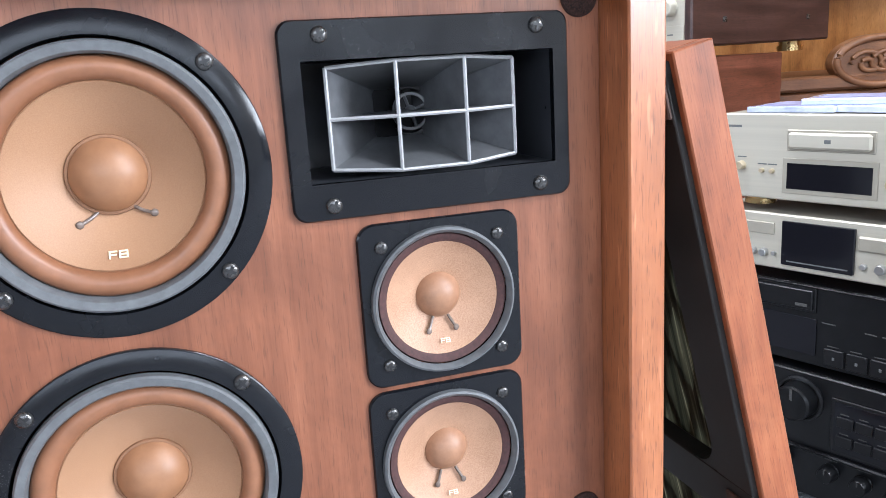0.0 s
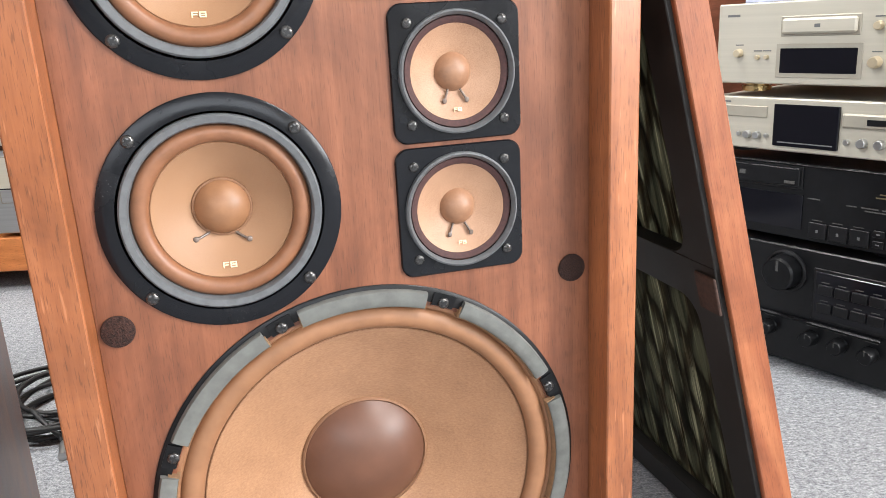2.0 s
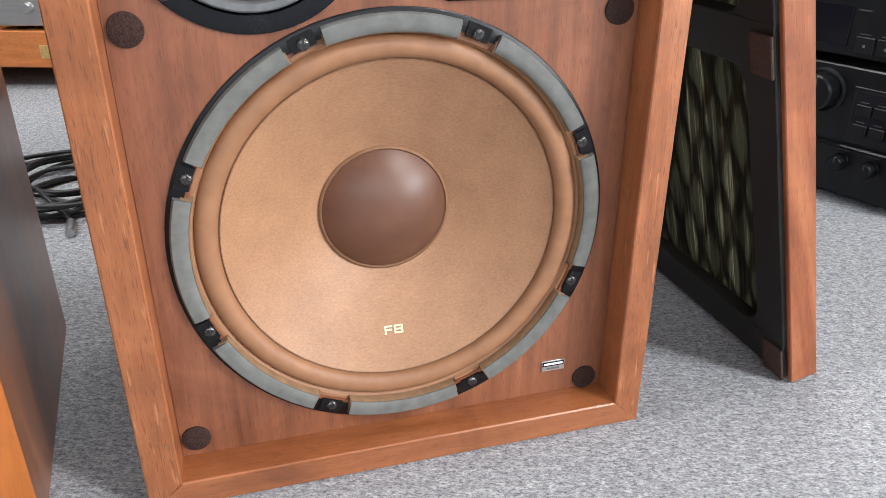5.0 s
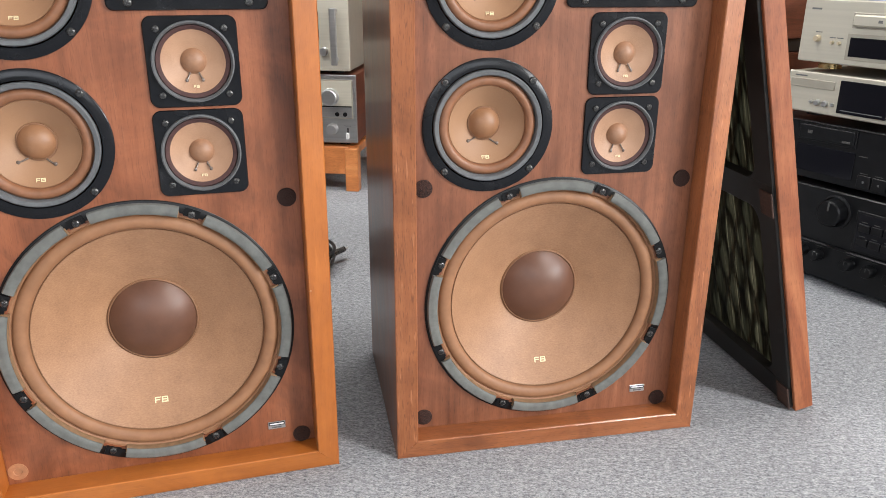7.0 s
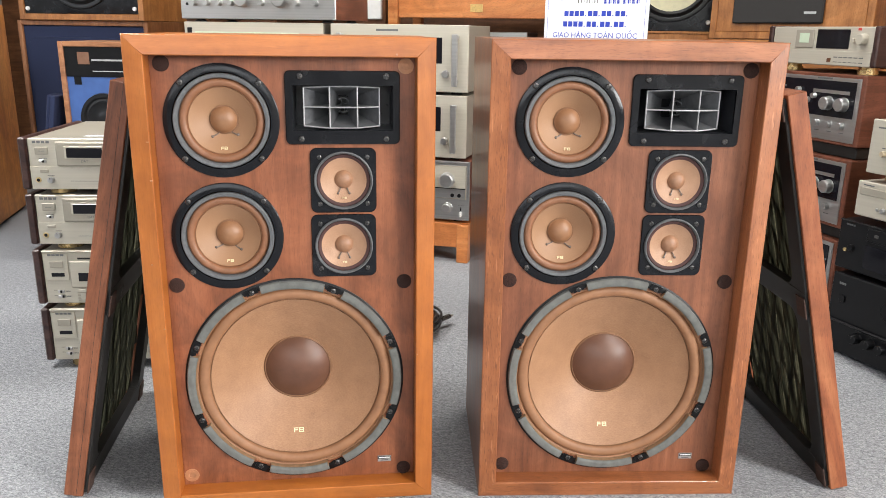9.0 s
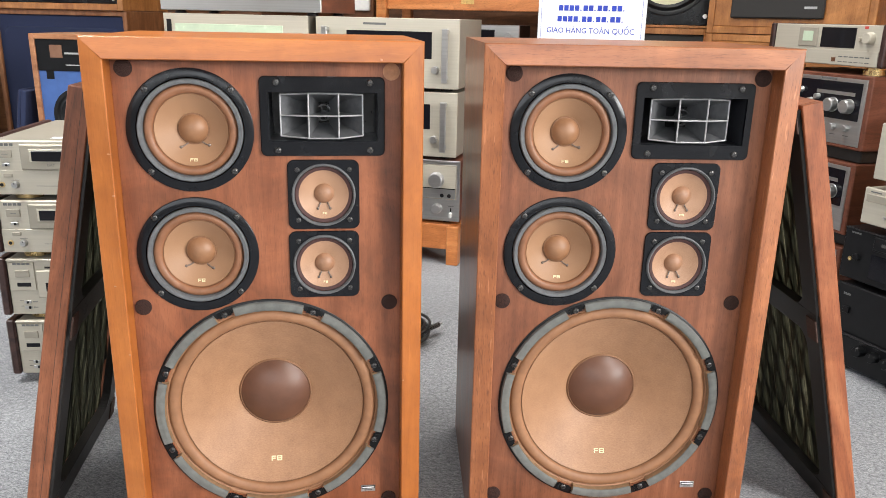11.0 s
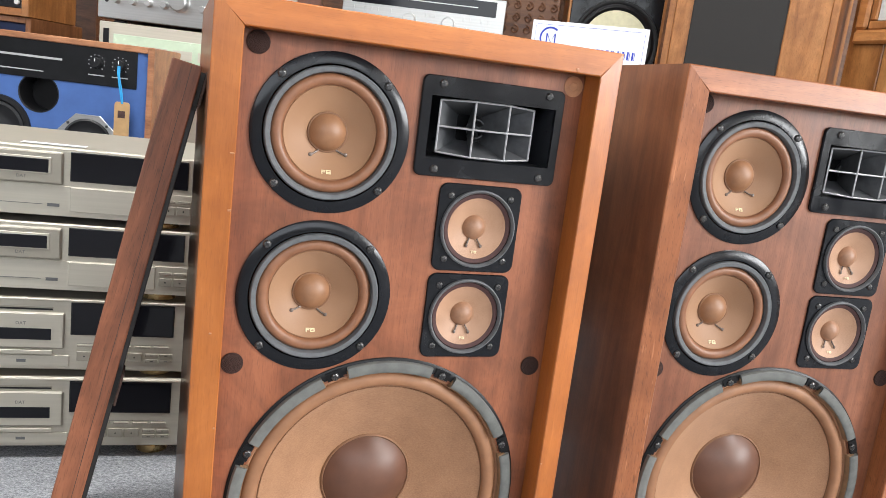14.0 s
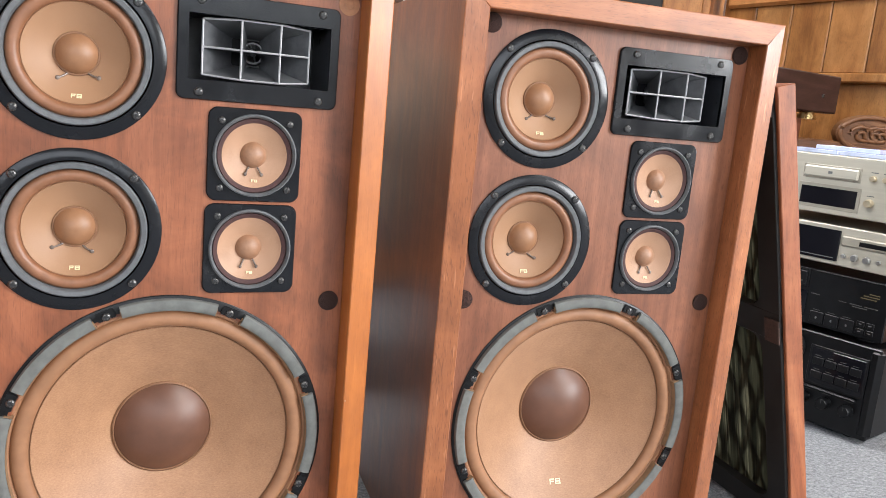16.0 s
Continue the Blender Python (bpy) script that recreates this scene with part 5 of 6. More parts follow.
def receiver_pose(z, w=0.44, yaw=-57.5, dx=0.0):
    c, s = math.cos(radians(yaw)), math.sin(radians(yaw))
    # the front right corner stands still
    return at(0.541 + dx - (w + 0.016) * c, 1.663 - (w + 0.016) * s, z, yaw)


for z in (0.047, 0.298, 0.549):
    cased_receiver(receiver_pose(z, 0.44, -57.5, -0.008 if z < 0.5 else 0.0))
single("low_plinth", bx(0, 0.44, 0, 0.33, 0, 0.046, c=0.003), BLACK_FRAME, receiver_pose(0.0), "low black plinth under the walnut receivers", "plinth")
# added black boards stand in for the shadowed gaps between the receivers
single("spacer_board", bx(0, 0.44, 0.01, 0.33, 0, 0.0375, c=0.003), BLACK_FRAME, receiver_pose(0.2598), "added black board filling the shadowed gap between two walnut receivers", "board", "spacer boards")
single("spacer_board", bx(0, 0.44, 0.01, 0.33, 0, 0.0375, c=0.003), BLACK_FRAME, receiver_pose(0.5108), "added black board filling the shadowed gap between two walnut receivers", "board", "spacer boards")
tt = chassis("tape_deck", receiver_pose(0.7618, 0.43, -57.5, 0.008), 0.43, 0.139, 0.50, CHAMP, DARKWOOD, "champagne tape deck with dark wooden sides on a walnut receiver", "tape deck", "", GOLDFOOT, 0.0225, 0.030)
wooden_cheeks(tt, 0.43, 0.139, 0.50, 0.0225)
window(tt, 0.205, 0.335, 0.075, 0.129, BLACK_FACE, b=0.002)
dd = raised(tt, 0.110, 0.190, 0.073, 0.131, CHAMP_D, 0.004, "cassette_door", 0.003)
part("door_window", bx(0.130, 0.172, -0.0052, -0.003, 0.089, 0.119, c=0.0005), DIAL, dd)
knob(tt, 0.392, 0.103, 0.017, 0.02, CHAMP, name="level_knob")
knob(tt, 0.360, 0.099, 0.007, 0.012, CHAMP)
part("lower_panel", bx(0.002, 0.428, -0.002, 0.001, 0.0245, 0.067, c=0.0008), CHAMP, tt)
for i in range(6):
    bar(tt, 0.285 + 0.02 * i, 0.300 + 0.02 * i, 0.047, 0.050, GREY_INK, y=-0.003)
    bar(tt, 0.285 + 0.02 * i, 0.300 + 0.02 * i, 0.033, 0.035, GREY_INK, y=-0.003)
bar(tt, 0.258, 0.274, 0.033, 0.045, CARVED, "small_badge", y=-0.003)
bar(tt, 0.365, 0.378, 0.128, 0.136, plain("red_sticker", (0.5, 0.05, 0.04), 0.6), "red_sticker")
for sy in (0.094, 0.395):
    part("side_screw", bx(0.4510, 0.4535, sy, sy + 0.012, 0.069, 0.081, c=0.001), SCREW, tt)


# ---- low bench with amplifiers between and behind the loudspeakers ----
def bench():
    t = thing("low_bench", at(0, 0, 0, 0), "low orange wooden bench with a front rail and brass plate", "bench")
    x0, x1, y0, y1 = -1.98, -0.715, 1.90, 2.36
    part("bench_top", bx(x0, x1, y0 + 0.02, y1, 0.128, 0.157, c=0.003), RACK, t)
    part("front_rail", bx(x0 + 0.03, x1 - 0.03, y0, y0 + 0.022, 0.060, 0.156, c=0.003), RACK, t)
    part("back_rail", bx(x0 + 0.03, x1 - 0.03, y1 - 0.022, y1, 0.060, 0.127, c=0.003), RACK, t)
    for x in (x0, x1 - 0.045):
        for y in (y0 - 0.004, y1 - 0.045):
            part("leg", bx(x, x + 0.045, y, y + 0.045, 0.0, 0.150 if y < 2 else 0.127, c=0.003), RACK, t)
    for x in (-1.135, -1.60):
        part("brass_plate", bx(x - 0.032, x + 0.032, y0 - 0.002, y0 + 0.001, 0.085, 0.120, c=0.0005), BRASS, t, "small brass plate")


bench()


def rack_amplifier(m, label, W=0.54, H=0.242):
    t = chassis("power_amplifier", m, W, H, 0.36, CHAMP, CHAMP_D, label, "amplifier", "rack amplifiers", PLASTIC, 0.010)
    part("meter_window", bx(0.12, W - 0.10, -0.002, 0.001, H * 0.45, H * 0.82, c=0.001), DISPLAY, t, "dark meter window")
    for x in (0.045, W - 0.045):
        bm = bx(x - 0.011, x + 0.011, -0.034, -0.022, H * 0.13, H * 0.87, c=0.003)
        for z in (H * 0.17, H * 0.80):
            box(bm, x - 0.008, x + 0.008, -0.0225, 0.001, z, z + 0.014, c=0.002)
        part("handle", bm, SILVER, t, "flat silver front handle")
    bar(t, W * 0.34, W * 0.50, H * 0.90, H * 0.93, GREY_INK)
    knob(t, W - 0.085, H * 0.30, 0.014, 0.016, SILVER)
    return t


def silver_amplifier(m):
    W, H = 0.56, 0.238
    t = chassis("amplifier", m, W, H, 0.36, SILVER, CASE, "silver integrated amplifier with large knobs on a bench", "amplifier", "", PLASTIC, 0.010)
    part("dial_frame", bx(0.03, 0.548, -0.0025, 0.001, 0.094, 0.222, c=0.001), CHAMP_D, t, "recessed dial frame")
    part("dial_panel", bx(0.034, 0.544, -0.0032, 0.0, 0.136, 0.218, c=0.0004), CHAMP, t, "pale dial panel")
    part("dial_line", bx(0.034, 0.544, -0.0036, 0.0, 0.1325, 0.1355, c=0), BLACK_FACE, t)
    part("lower_strip", bx(0.034, 0.544, -0.0033, 0.0, 0.097, 0.132, c=0.0004), SILVER, t)
    bar(t, 0.370, 0.392, 0.186, 0.191, BRASS, y=-0.0040)
    knob(t, 0.473, 0.166, 0.0285, 0.026, SILVER, y=-0.003, name="tuning_knob", seg=40)
    knob(t, 0.475, 0.058, 0.0195, 0.024, SILVER, name="volume_knob", seg=32)
    knob(t, 0.414, 0.048, 0.0085, 0.020, SILVER)
    knob(t, 0.376, 0.106, 0.0085, 0.014, SILVER, y=-0.003)
    for x in (0.494, 0.521):
        part("socket", lat([(0.0075, -0.0033), (0.0070, -0.0060), (0.0045, -0.0060), (0, -0.0040)], x, 0.108, 20), BLACK_FACE, t, smooth=40)
    for x in (0.384, 0.528):
        bar(t, x - 0.0022, x + 0.0022, 0.036, 0.062, BLACK_FACE, "lever_slot")
        part("lever", bx(x - 0.0045, x + 0.0045, -0.014, 0.001, 0.026, 0.046, c=0.002), WHITE, t, "white lever tip")
        bar(t, x - 0.012, x + 0.012, 0.068, 0.0695, GREY_INK)
    for x in (0.10, 0.20, 0.30):
        knob(t, x, 0.058, 0.014, 0.02, SILVER)
    return t


silver_amplifier(at(-1.275, 1.905, 0.158, 0))
rack_amplifier(at(-1.272, 1.905, 0.398, 0), "champagne power amplifier with silver handles, on an amplifier")
rack_amplifier(at(-1.270, 1.905, 0.642, 0), "champagne power amplifier with silver handles, topping a stack", 0.54, 0.250)
single("side_speaker", bx(0, 0.55, 0, 0.36, 0, 0.34, c=0.004), CASE, at(-1.90, 1.915, 0.158, 0), "dark walnut box under the pale tuner", "wooden box")
t = chassis("tuner", at(-1.90, 1.905, 0.50, 0), 0.60, 0.392, 0.36, CHAMP, CHAMP_D, "tall champagne tuner with a pale green dial", "tuner", "", PLASTIC, 0.012)
part("dial_strip", bx(0.05, 0.50, -0.003, 0.001, 0.250, 0.355, c=0.001), DIAL, t, "pale green dial glass")
for x0, x1 in ((0.07, 0.11), (0.17, 0.235), (0.255, 0.32), (0.34, 0.42)):
    bar(t, x0, x1, 0.295, 0.325, CHAMP, "dial_meter", y=-0.004)
part("black_edge", bx(0.015, 0.035, -0.003, 0.001, 0.25, 0.37, c=0.001), BLACK_FACE, t)
knob(t, 0.50, 0.14, 0.032, 0.03, SILVER, name="tuning_knob")
knob(t, 0.10, 0.14, 0.018, 0.02, SILVER)
for i in range(6):
    raised(t, 0.16 + 0.045 * i, 0.19 + 0.045 * i, 0.13, 0.15, SILVER, 0.006)


def big_receiver(m, W, label, H=0.20):
    t = chassis("receiver", m, W, H, 0.34, SILVER, CASE, label, "receiver", "silver receivers on show", PLASTIC, 0.010)
    part("dial_glass", bx(0.04, W - 0.04, -0.003, 0.001, H * 0.62, H * 0.94, c=0.001), DISPLAY, t, "dark tuning dial")
    bar(t, 0.10, W - 0.12, H * 0.78, H * 0.80, SILVER, "dial_scale", y=-0.0042)
    for x in (W * 0.42, W * 0.66):
        knob(t, x, H * 0.36, 0.031, 0.03, SILVER, name="large_knob", seg=36)
    for f in (0.10, 0.185, 0.265, 0.345, 0.54, 0.765, 0.88):
        knob(t, W * f, H * 0.30, 0.0115, 0.022, SILVER)
    for f in (0.07, 0.14, 0.18, 0.22, 0.30, 0.52, 0.545, 0.57, 0.75, 0.79, 0.86, 0.90):
        raised(t, W * f - 0.003, W * f + 0.003, H * 0.47, H * 0.56, SILVER, 0.006, "lever")
    part("headphone_socket", lat([(0.006, 0.0), (0.0055, -0.002), (0.003, -0.002), (0, -0.001)], W * 0.045, H * 0.28, 16), BLACK_FACE, t)
    return t


big_receiver(at(-1.905, 1.90, 0.893, 0), 0.66, "large silver receiver with two big knobs on a tuner", 0.235)


# ---- tall orange rack further back ----
rk = thing("display_rack", at(0, 0, 0, 0), "orange wooden display rack with open shelves", "rack")
for x in (-1.36, -0.565):
    for y in (2.80, 3.19):
        part("post", bx(x, x + 0.05, y, y + 0.05, 0, 1.035, c=0.004), RACK, rk)
for z in (0.18, 0.44, 0.70, 0.995):
    part("shelf", bx(-1.30, -0.57, 2.835, 3.19, z, z + 0.022, c=0.002), RACK, rk)
    part("front_rail", bx(-1.309, -0.566, 2.812, 2.832, z - 0.066, z + 0.024, c=0.003), RACK, rk)
    part("brass_plate", bx(-0.95, -0.89, 2.809, 2.8125, z - 0.038, z - 0.002, c=0.0005), BRASS, rk, "small brass plate")
big_receiver(at(-1.29, 2.82, 1.020, 0), 0.71, "silver receiver with a dark dial on a tall rack", 0.20)
for i, z in enumerate((0.203, 0.463, 0.723)):
    t = chassis("cassette_deck", at(-1.20, 2.845, z, 0), 0.52, 0.145, 0.32, (SILVER, CHAMP, SILVER)[i], BLACK_METAL, "silver cassette deck on a rack shelf", "cassette deck", "rack shelf decks", PLASTIC, 0.010)
    window(t, 0.05, 0.20, 0.035, 0.12, BLACK_FACE)
    window(t, 0.26, 0.40, 0.085, 0.12, BLACK_FACE)
    for k in range(6):
        raised(t, 0.24 + 0.042 * k, 0.27 + 0.042 * k, 0.03, 0.05, BLACK_FACE, 0.006)
    knob(t, 0.47, 0.095, 0.018, 0.02, SILVER)
single("wall_socket", bx(0, 0.085, 0, 0.02, 0, 0.10, c=0.004), WHITE, at(-1.50, 2.86, 0.92, 0), "white plastic socket box on a post", "socket")
single("socket_post", bx(0, 0.12, 0.021, 0.06, 0, 1.5, c=0.003), CARVED, at(-1.52, 2.86, 0.0, 0), "brown wooden post carrying a socket box", "post")


# ---- sign on its stand ----
single("wooden_pedestal", bx(0, 0.42, 0.03, 0.34, 0, 0.795, c=0.004), CASE, at(-0.50, 2.02, 0, -14.8), "dark walnut pedestal under the shop sign", "pedestal")
sg = thing("shop_sign", at(-0.478, 2.03, 0.796, -14.8), "white acrylic shop sign with blue print on a pedestal", "sign")
SW, SH = 0.382, 0.276
part("sign_card", bx(0, SW, 0, 0.003, 0.004, SH, c=0.0005), SIGN_W, sg, "white printed card")
part("acrylic_back", bx(0, SW, 0.0035, 0.0065, 0, SH, c=0.0005), ACRYL, sg)
part("acrylic_foot", bx(0, SW, 0.0066, 0.09, 0.0, 0.004, c=0.0005), ACRYL, sg)
bm = bmesh.new()
for x0, x1, z0, z1 in ((0.016, SW - 0.016, SH - 0.0125, SH - 0.0115), (0.016, SW - 0.016, 0.0145, 0.0155), (0.0115, 0.0125, 0.02, SH - 0.018), (SW - 0.0125, SW - 0.0115, 0.02, SH - 0.018)):
    box(bm, x0, x1, -0.0006, 0.0, z0, z1, c=0)
part("border_line", bm, SIGN_B, sg)
# the shop's mark: a crescent ring and plain letters drawn as shapes
part("crescent", lat([(0.036, -0.0008), (0.030, -0.0008), (0.030, 0.0002), (0.036, 0.0002)], 0.064, 0.222, 40, 50, 320, True), SIGN_B, sg)
bm = bmesh.new()
for x in (0.050, 0.078):
    box(bm, x, x + 0.004, -0.0008, 0.0, 0.206, 0.236, c=0)
tube(bm, [(0.053, -0.0004, 0.235), (0.066, -0.0004, 0.208), (0.079, -0.0004, 0.235)], 0.0014, 6)
part("mark_stroke", bm, SIGN_B, sg)
for x, w in ((0.125, 0.014), (0.147, 0.004), (0.157, 0.012), (0.177, 0.003), (0.186, 0.012)):
    bar(sg, x, x + w * 0.25, 0.176, 0.196, GREY_INK, "name_stroke")
    bar(sg, x + w * 0.8, x + w, 0.176, 0.196, GREY_INK, "name_stroke")
for i in range(4):
    for k in range(2):
        x = 0.222 + 0.068 * k + 0.0155 * i
        bar(sg, x, x + 0.006, 0.174, 0.200, SIGN_B, "name_stroke")
        bar(sg, x + 0.008, x + 0.010, 0.174, 0.200, SIGN_B, "name_stroke")
# two rows of figures, kept as plain bars
for z, shift in ((0.141, 0.0), (0.105, -0.003)):
    x = 0.076 + shift
    for n in (4, 2, 2, 2):
        for k in range(n):
            bar(sg, x, x + 0.0155, z - 0.009, z + 0.009, SIGN_B, "number_bar")
            x += 0.0195
        bar(sg, x, x + 0.004, z - 0.009, z - 0.005, SIGN_B, "number_dot")
        x += 0.011
text_part("GIAO HÀNG TOÀN QUỐC", SW / 2, -0.0004, 0.066, 0.026, SIGN_B, sg)


# ---- speakers in the background ----
def holed_board(x0, x1, z0, z1, y0, y1, holes):
    """A board with round holes through it."""
    bm = bmesh.new()
    vs = [bm.verts.new((p, y0, q)) for p, q in ((x0, z0), (x1, z0), (x1, z1), (x0, z1))]
    edges = [bm.edges.new((vs[k], vs[(k + 1) % 4])) for k in range(4)]
    for cx, cz, r in holes:
        vs = [bm.verts.new((cx + r * math.cos(2 * math.pi * k / 40), y0, cz + r * math.sin(2 * math.pi * k / 40))) for k in range(40)]
        edges += [bm.edges.new((vs[k], vs[(k + 1) % 40])) for k in range(40)]
    bmesh.ops.triangle_fill(bm, use_beauty=True, use_dissolve=False, edges=edges)
    ext = bmesh.ops.extrude_face_region(bm, geom=bm.faces[:])
    bmesh.ops.translate(bm, vec=(0, y1 - y0, 0), verts=[v for v in ext["geom"] if isinstance(v, bmesh.types.BMVert)])
    return bm


def framed_speaker(name, m, W, H, D, wood_mat, front_mat, label, edge=0.02, inset=0.012, group="", holes=()):
    t = thing(name, m, label, "loudspeaker", group)
    part("side_panel", bx(0, edge, 0, D, 0, H, c=0.002), wood_mat, t)
    part("side_panel", bx(W - edge, W, 0, D, 0, H, c=0.002), wood_mat, t)
    part("top_panel", bx(edge, W - edge, 0.0005, D, H - edge, H - 0.0002, c=0.002), wood_mat, t)
    part("bottom_panel", bx(edge, W - edge, 0.0005, D, 0.0002, edge, c=0.002), wood_mat, t)
    part("back_panel", bx(edge, W - edge, D - 0.02, D - 0.002, edge, H - edge), wood_mat, t)
    part("front_board", holed_board(edge, W - edge, edge, H - edge, inset, inset + 0.018, holes) if holes else bx(edge, W - edge, inset, inset + 0.018, edge, H - edge, c=0.003), front_mat, t)
    return t


mon = framed_speaker("studio_monitor", at(-2.112, 1.443, 0.396, 9), 0.578, 0.421, 0.30, wood("monitor_walnut", (0.22, 0.09, 0.04), (0.34, 0.15, 0.07), (0.45, 0.22, 0.11), axis="x"), BLUE, "studio monitor with blue baffle and black control strip", 0.018, 0.010, holes=((0.262, 0.421 - 0.163, 0.0545),))
ZT = 0.421
part("control_strip", bx(0.018, 0.53, 0.006, 0.012, ZT - 0.122, ZT - 0.018, c=0.0008), BLACK_FACE, mon, "black control strip")
bar(mon, 0.068, 0.112, ZT - 0.078, ZT - 0.036, plain("tan_badge", (0.17, 0.085, 0.050), 0.45), "square_badge", y=0.0045)
bar(mon, 0.120, 0.325, ZT - 0.066, ZT - 0.060, PALE_TICK, y=0.005)
bar(mon, 0.120, 0.275, ZT - 0.103, ZT - 0.100, PALE_TICK, y=0.005)
for x in (0.419, 0.484):
    knob(mon, x, ZT - 0.060, 0.015, 0.018, PLASTIC, y=0.006, pointer=WHITE_INK)
    for a in range(-135, 136, 30):
        c, s = math.sin(radians(a)), math.cos(radians(a))
        bar(mon, x + 0.022 * c - 0.0015, x + 0.022 * c + 0.0015, ZT - 0.060 + 0.022 * s - 0.0015, ZT - 0.060 + 0.022 * s + 0.0015, PALE_TICK, "dial_tick", y=0.0052)
    bar(mon, x - 0.022, x + 0.022, ZT - 0.096, ZT - 0.093, PALE_TICK, y=0.005)
bar(mon, 0.045, 0.072, ZT - 0.150, ZT - 0.122, BLACK_FACE, "small_plate", y=0.0088)
part("port", lat([(0.056, 0.0095), (0.054, 0.0088), (0.052, 0.011), (0.050, 0.09), (0, 0.09)], 0.262, ZT - 0.163, 40), PLASTIC, mon, "round black port", smooth=40)
wf = part("woofer", lat([(0.094, 0.010), (0.092, 0.003), (0.080, 0.002), (0.074, 0.007), (0.066, 0.004), (0.058, 0.0075), (0.030, 0.0090), (0.026, 0.006), (0, 0.004)], 0.150, ZT - 0.272, 56), PLASTIC, mon, "black cone driver", smooth=40)
bm = slab(bmesh.new(), [(0.400 + 0.088 * math.cos(radians(22.5 + 45 * k)), ZT - 0.290 + 0.088 * math.sin(radians(22.5 + 45 * k))) for k in range(8)], 0.004, 0.012, 0.001)
md = part("midrange_driver", bm, SILVER, mon, "silver eight-sided driver plate")
part("cone", lat([(0.070, 0.0036), (0.064, 0.000), (0.058, 0.0034), (0.030, 0.0036), (0.022, -0.004), (0, -0.008)], 0.400, ZT - 0.290, 48), PLASTIC, md, smooth=50)
for a in (45, 135):
    add_screw(md, 0.400 + 0.076 * math.cos(radians(a)), 0.004, ZT - 0.290 + 0.076 * math.sin(radians(a)), a, True)
tg = thing("price_tag", at(-2.112, 1.443, 0.396, 9) @ at(0.484, -0.016, 0), "brown card tag hanging on a bright blue string", "tag")
part("string", tube(bmesh.new(), [(0.0, 0.004, ZT - 0.062), (0.001, -0.002, ZT - 0.078), (0.008, -0.004, ZT - 0.12), (0.016, -0.002, ZT - 0.165)], 0.0022, 6), STRING, tg)
part("string", tube(bmesh.new(), [(0.004, 0.004, ZT - 0.062), (0.006, -0.003, ZT - 0.09), (0.014, -0.005, ZT - 0.125), (0.018, -0.002, ZT - 0.165)], 0.0022, 6), STRING, tg)
part("card", slab(bmesh.new(), rounded(-0.004, 0.038, ZT - 0.27, ZT - 0.160, 0.008), -0.003, -0.001, 0.0003), TAG, tg)
bar(tg, 0.006, 0.026, ZT - 0.205, ZT - 0.185, DARKWOOD, "tag_print", y=-0.0036)
framed_speaker("loudspeaker_box", at(-2.165, 1.440, 0.0, 9), 0.66, 0.395, 0.34, DARKWOOD, NAVY, "low dark loudspeaker with navy cloth under the monitor", 0.02)

fl = framed_speaker("floor_loudspeaker", at(-3.275, 2.50, 0, 0), 0.775, 0.893, 0.40, wood("old_walnut", (0.16, 0.06, 0.02), (0.26, 0.105, 0.04), (0.36, 0.16, 0.07), axis="z"), NAVY, "wide walnut loudspeaker with navy grille cloth", 0.024)


part("grille_pad", slab(bmesh.new(), rounded(0.062, 0.740, 0.050, 0.812, 0.05), -0.006, 0.0125, 0.006), NAVY, fl, "padded navy cloth panel", smooth=40)
ng = thing("monitor_grille", at(-2.275, 1.405, 0.002, 9) @ pose(0, 0, 0, 0, 10, 0), "removed navy cloth grille leaning beside the studio monitor", "speaker grille")
part("backing_board", bx(0.012, 0.030, 0.004, 0.396, 0.003, 0.637, c=0.002), NAVY, ng)
part("cloth_front", bx(0.0, 0.0116, 0.0, 0.40, 0.0, 0.64, c=0.005), NAVY, ng, "navy woven cloth")


def cream_speaker(m, W, H, cx, cz, R, label, edge=0.03):
    t = framed_speaker("loudspeaker", m, W, H, 0.36, OAK, BLACK_PAINT, label, edge, 0.008, "loudspeakers with cream cones")
    d = part("woofer", lat([(R * 1.32, 0.008), (R * 1.30, 0.001), (R * 1.22, 0.000), (R * 1.18, 0.004), (R * 1.08, -0.004), (R * 0.99, 0.003)], cx, cz, 64), PLASTIC, t, "black woofer frame", smooth=40)
    part("cone", lat([(R, 0.0026), (R * 0.30, 0.0070), (R * 0.28, 0.0060), (0, 0.0035)], cx, cz, 64), CREAM, d, "cream woofer cone", smooth=40)
    for sx in (edge + 0.022, W - edge - 0.022):
        for sz in (0.055, H - 0.055):
            part("white_bolt", lat([(0.011, 0.008), (0.010, 0.000), (0, -0.002)], sx, sz, 16), WHITE, t, smooth=40)
    return t


cream_speaker(at(-3.235, 2.48, 0.895, 0), 0.735, 0.80, 0.375, 0.270, 0.165, "oak loudspeaker with black baffle on a walnut one")
cream_speaker(at(-0.285, 3.25, 0.872, 0), 0.460, 0.72, 0.243, 0.263, 0.158, "oak loudspeaker with black baffle and cream cone", 0.012)
framed_speaker("loudspeaker_box", at(-0.285, 3.255, 0, 0), 0.46, 0.871, 0.36, OAK, GREYCLOTH, "oak loudspeaker box with dark cloth beneath another", 0.03)
GS = at(0.140, 3.005, 0, -29.6)
gs = framed_speaker("grille_loudspeaker", GS @ at(0, 0, 0.855, 0), 0.697, 0.86, 0.30, OAK, OAK, "honey oak loudspeaker with dark grey cloth grille", 0.03, 0.003)
part("grille_frame", bx(0.110, 0.502, -0.016, 0.0025, 0.066, 0.79, c=0.006), GREYCLOTH, gs, "dark grey cloth grille")
bar(gs, 0.425, 0.475, 0.105, 0.115, SILVER, "raised_badge", y=-0.018, d=0.002)
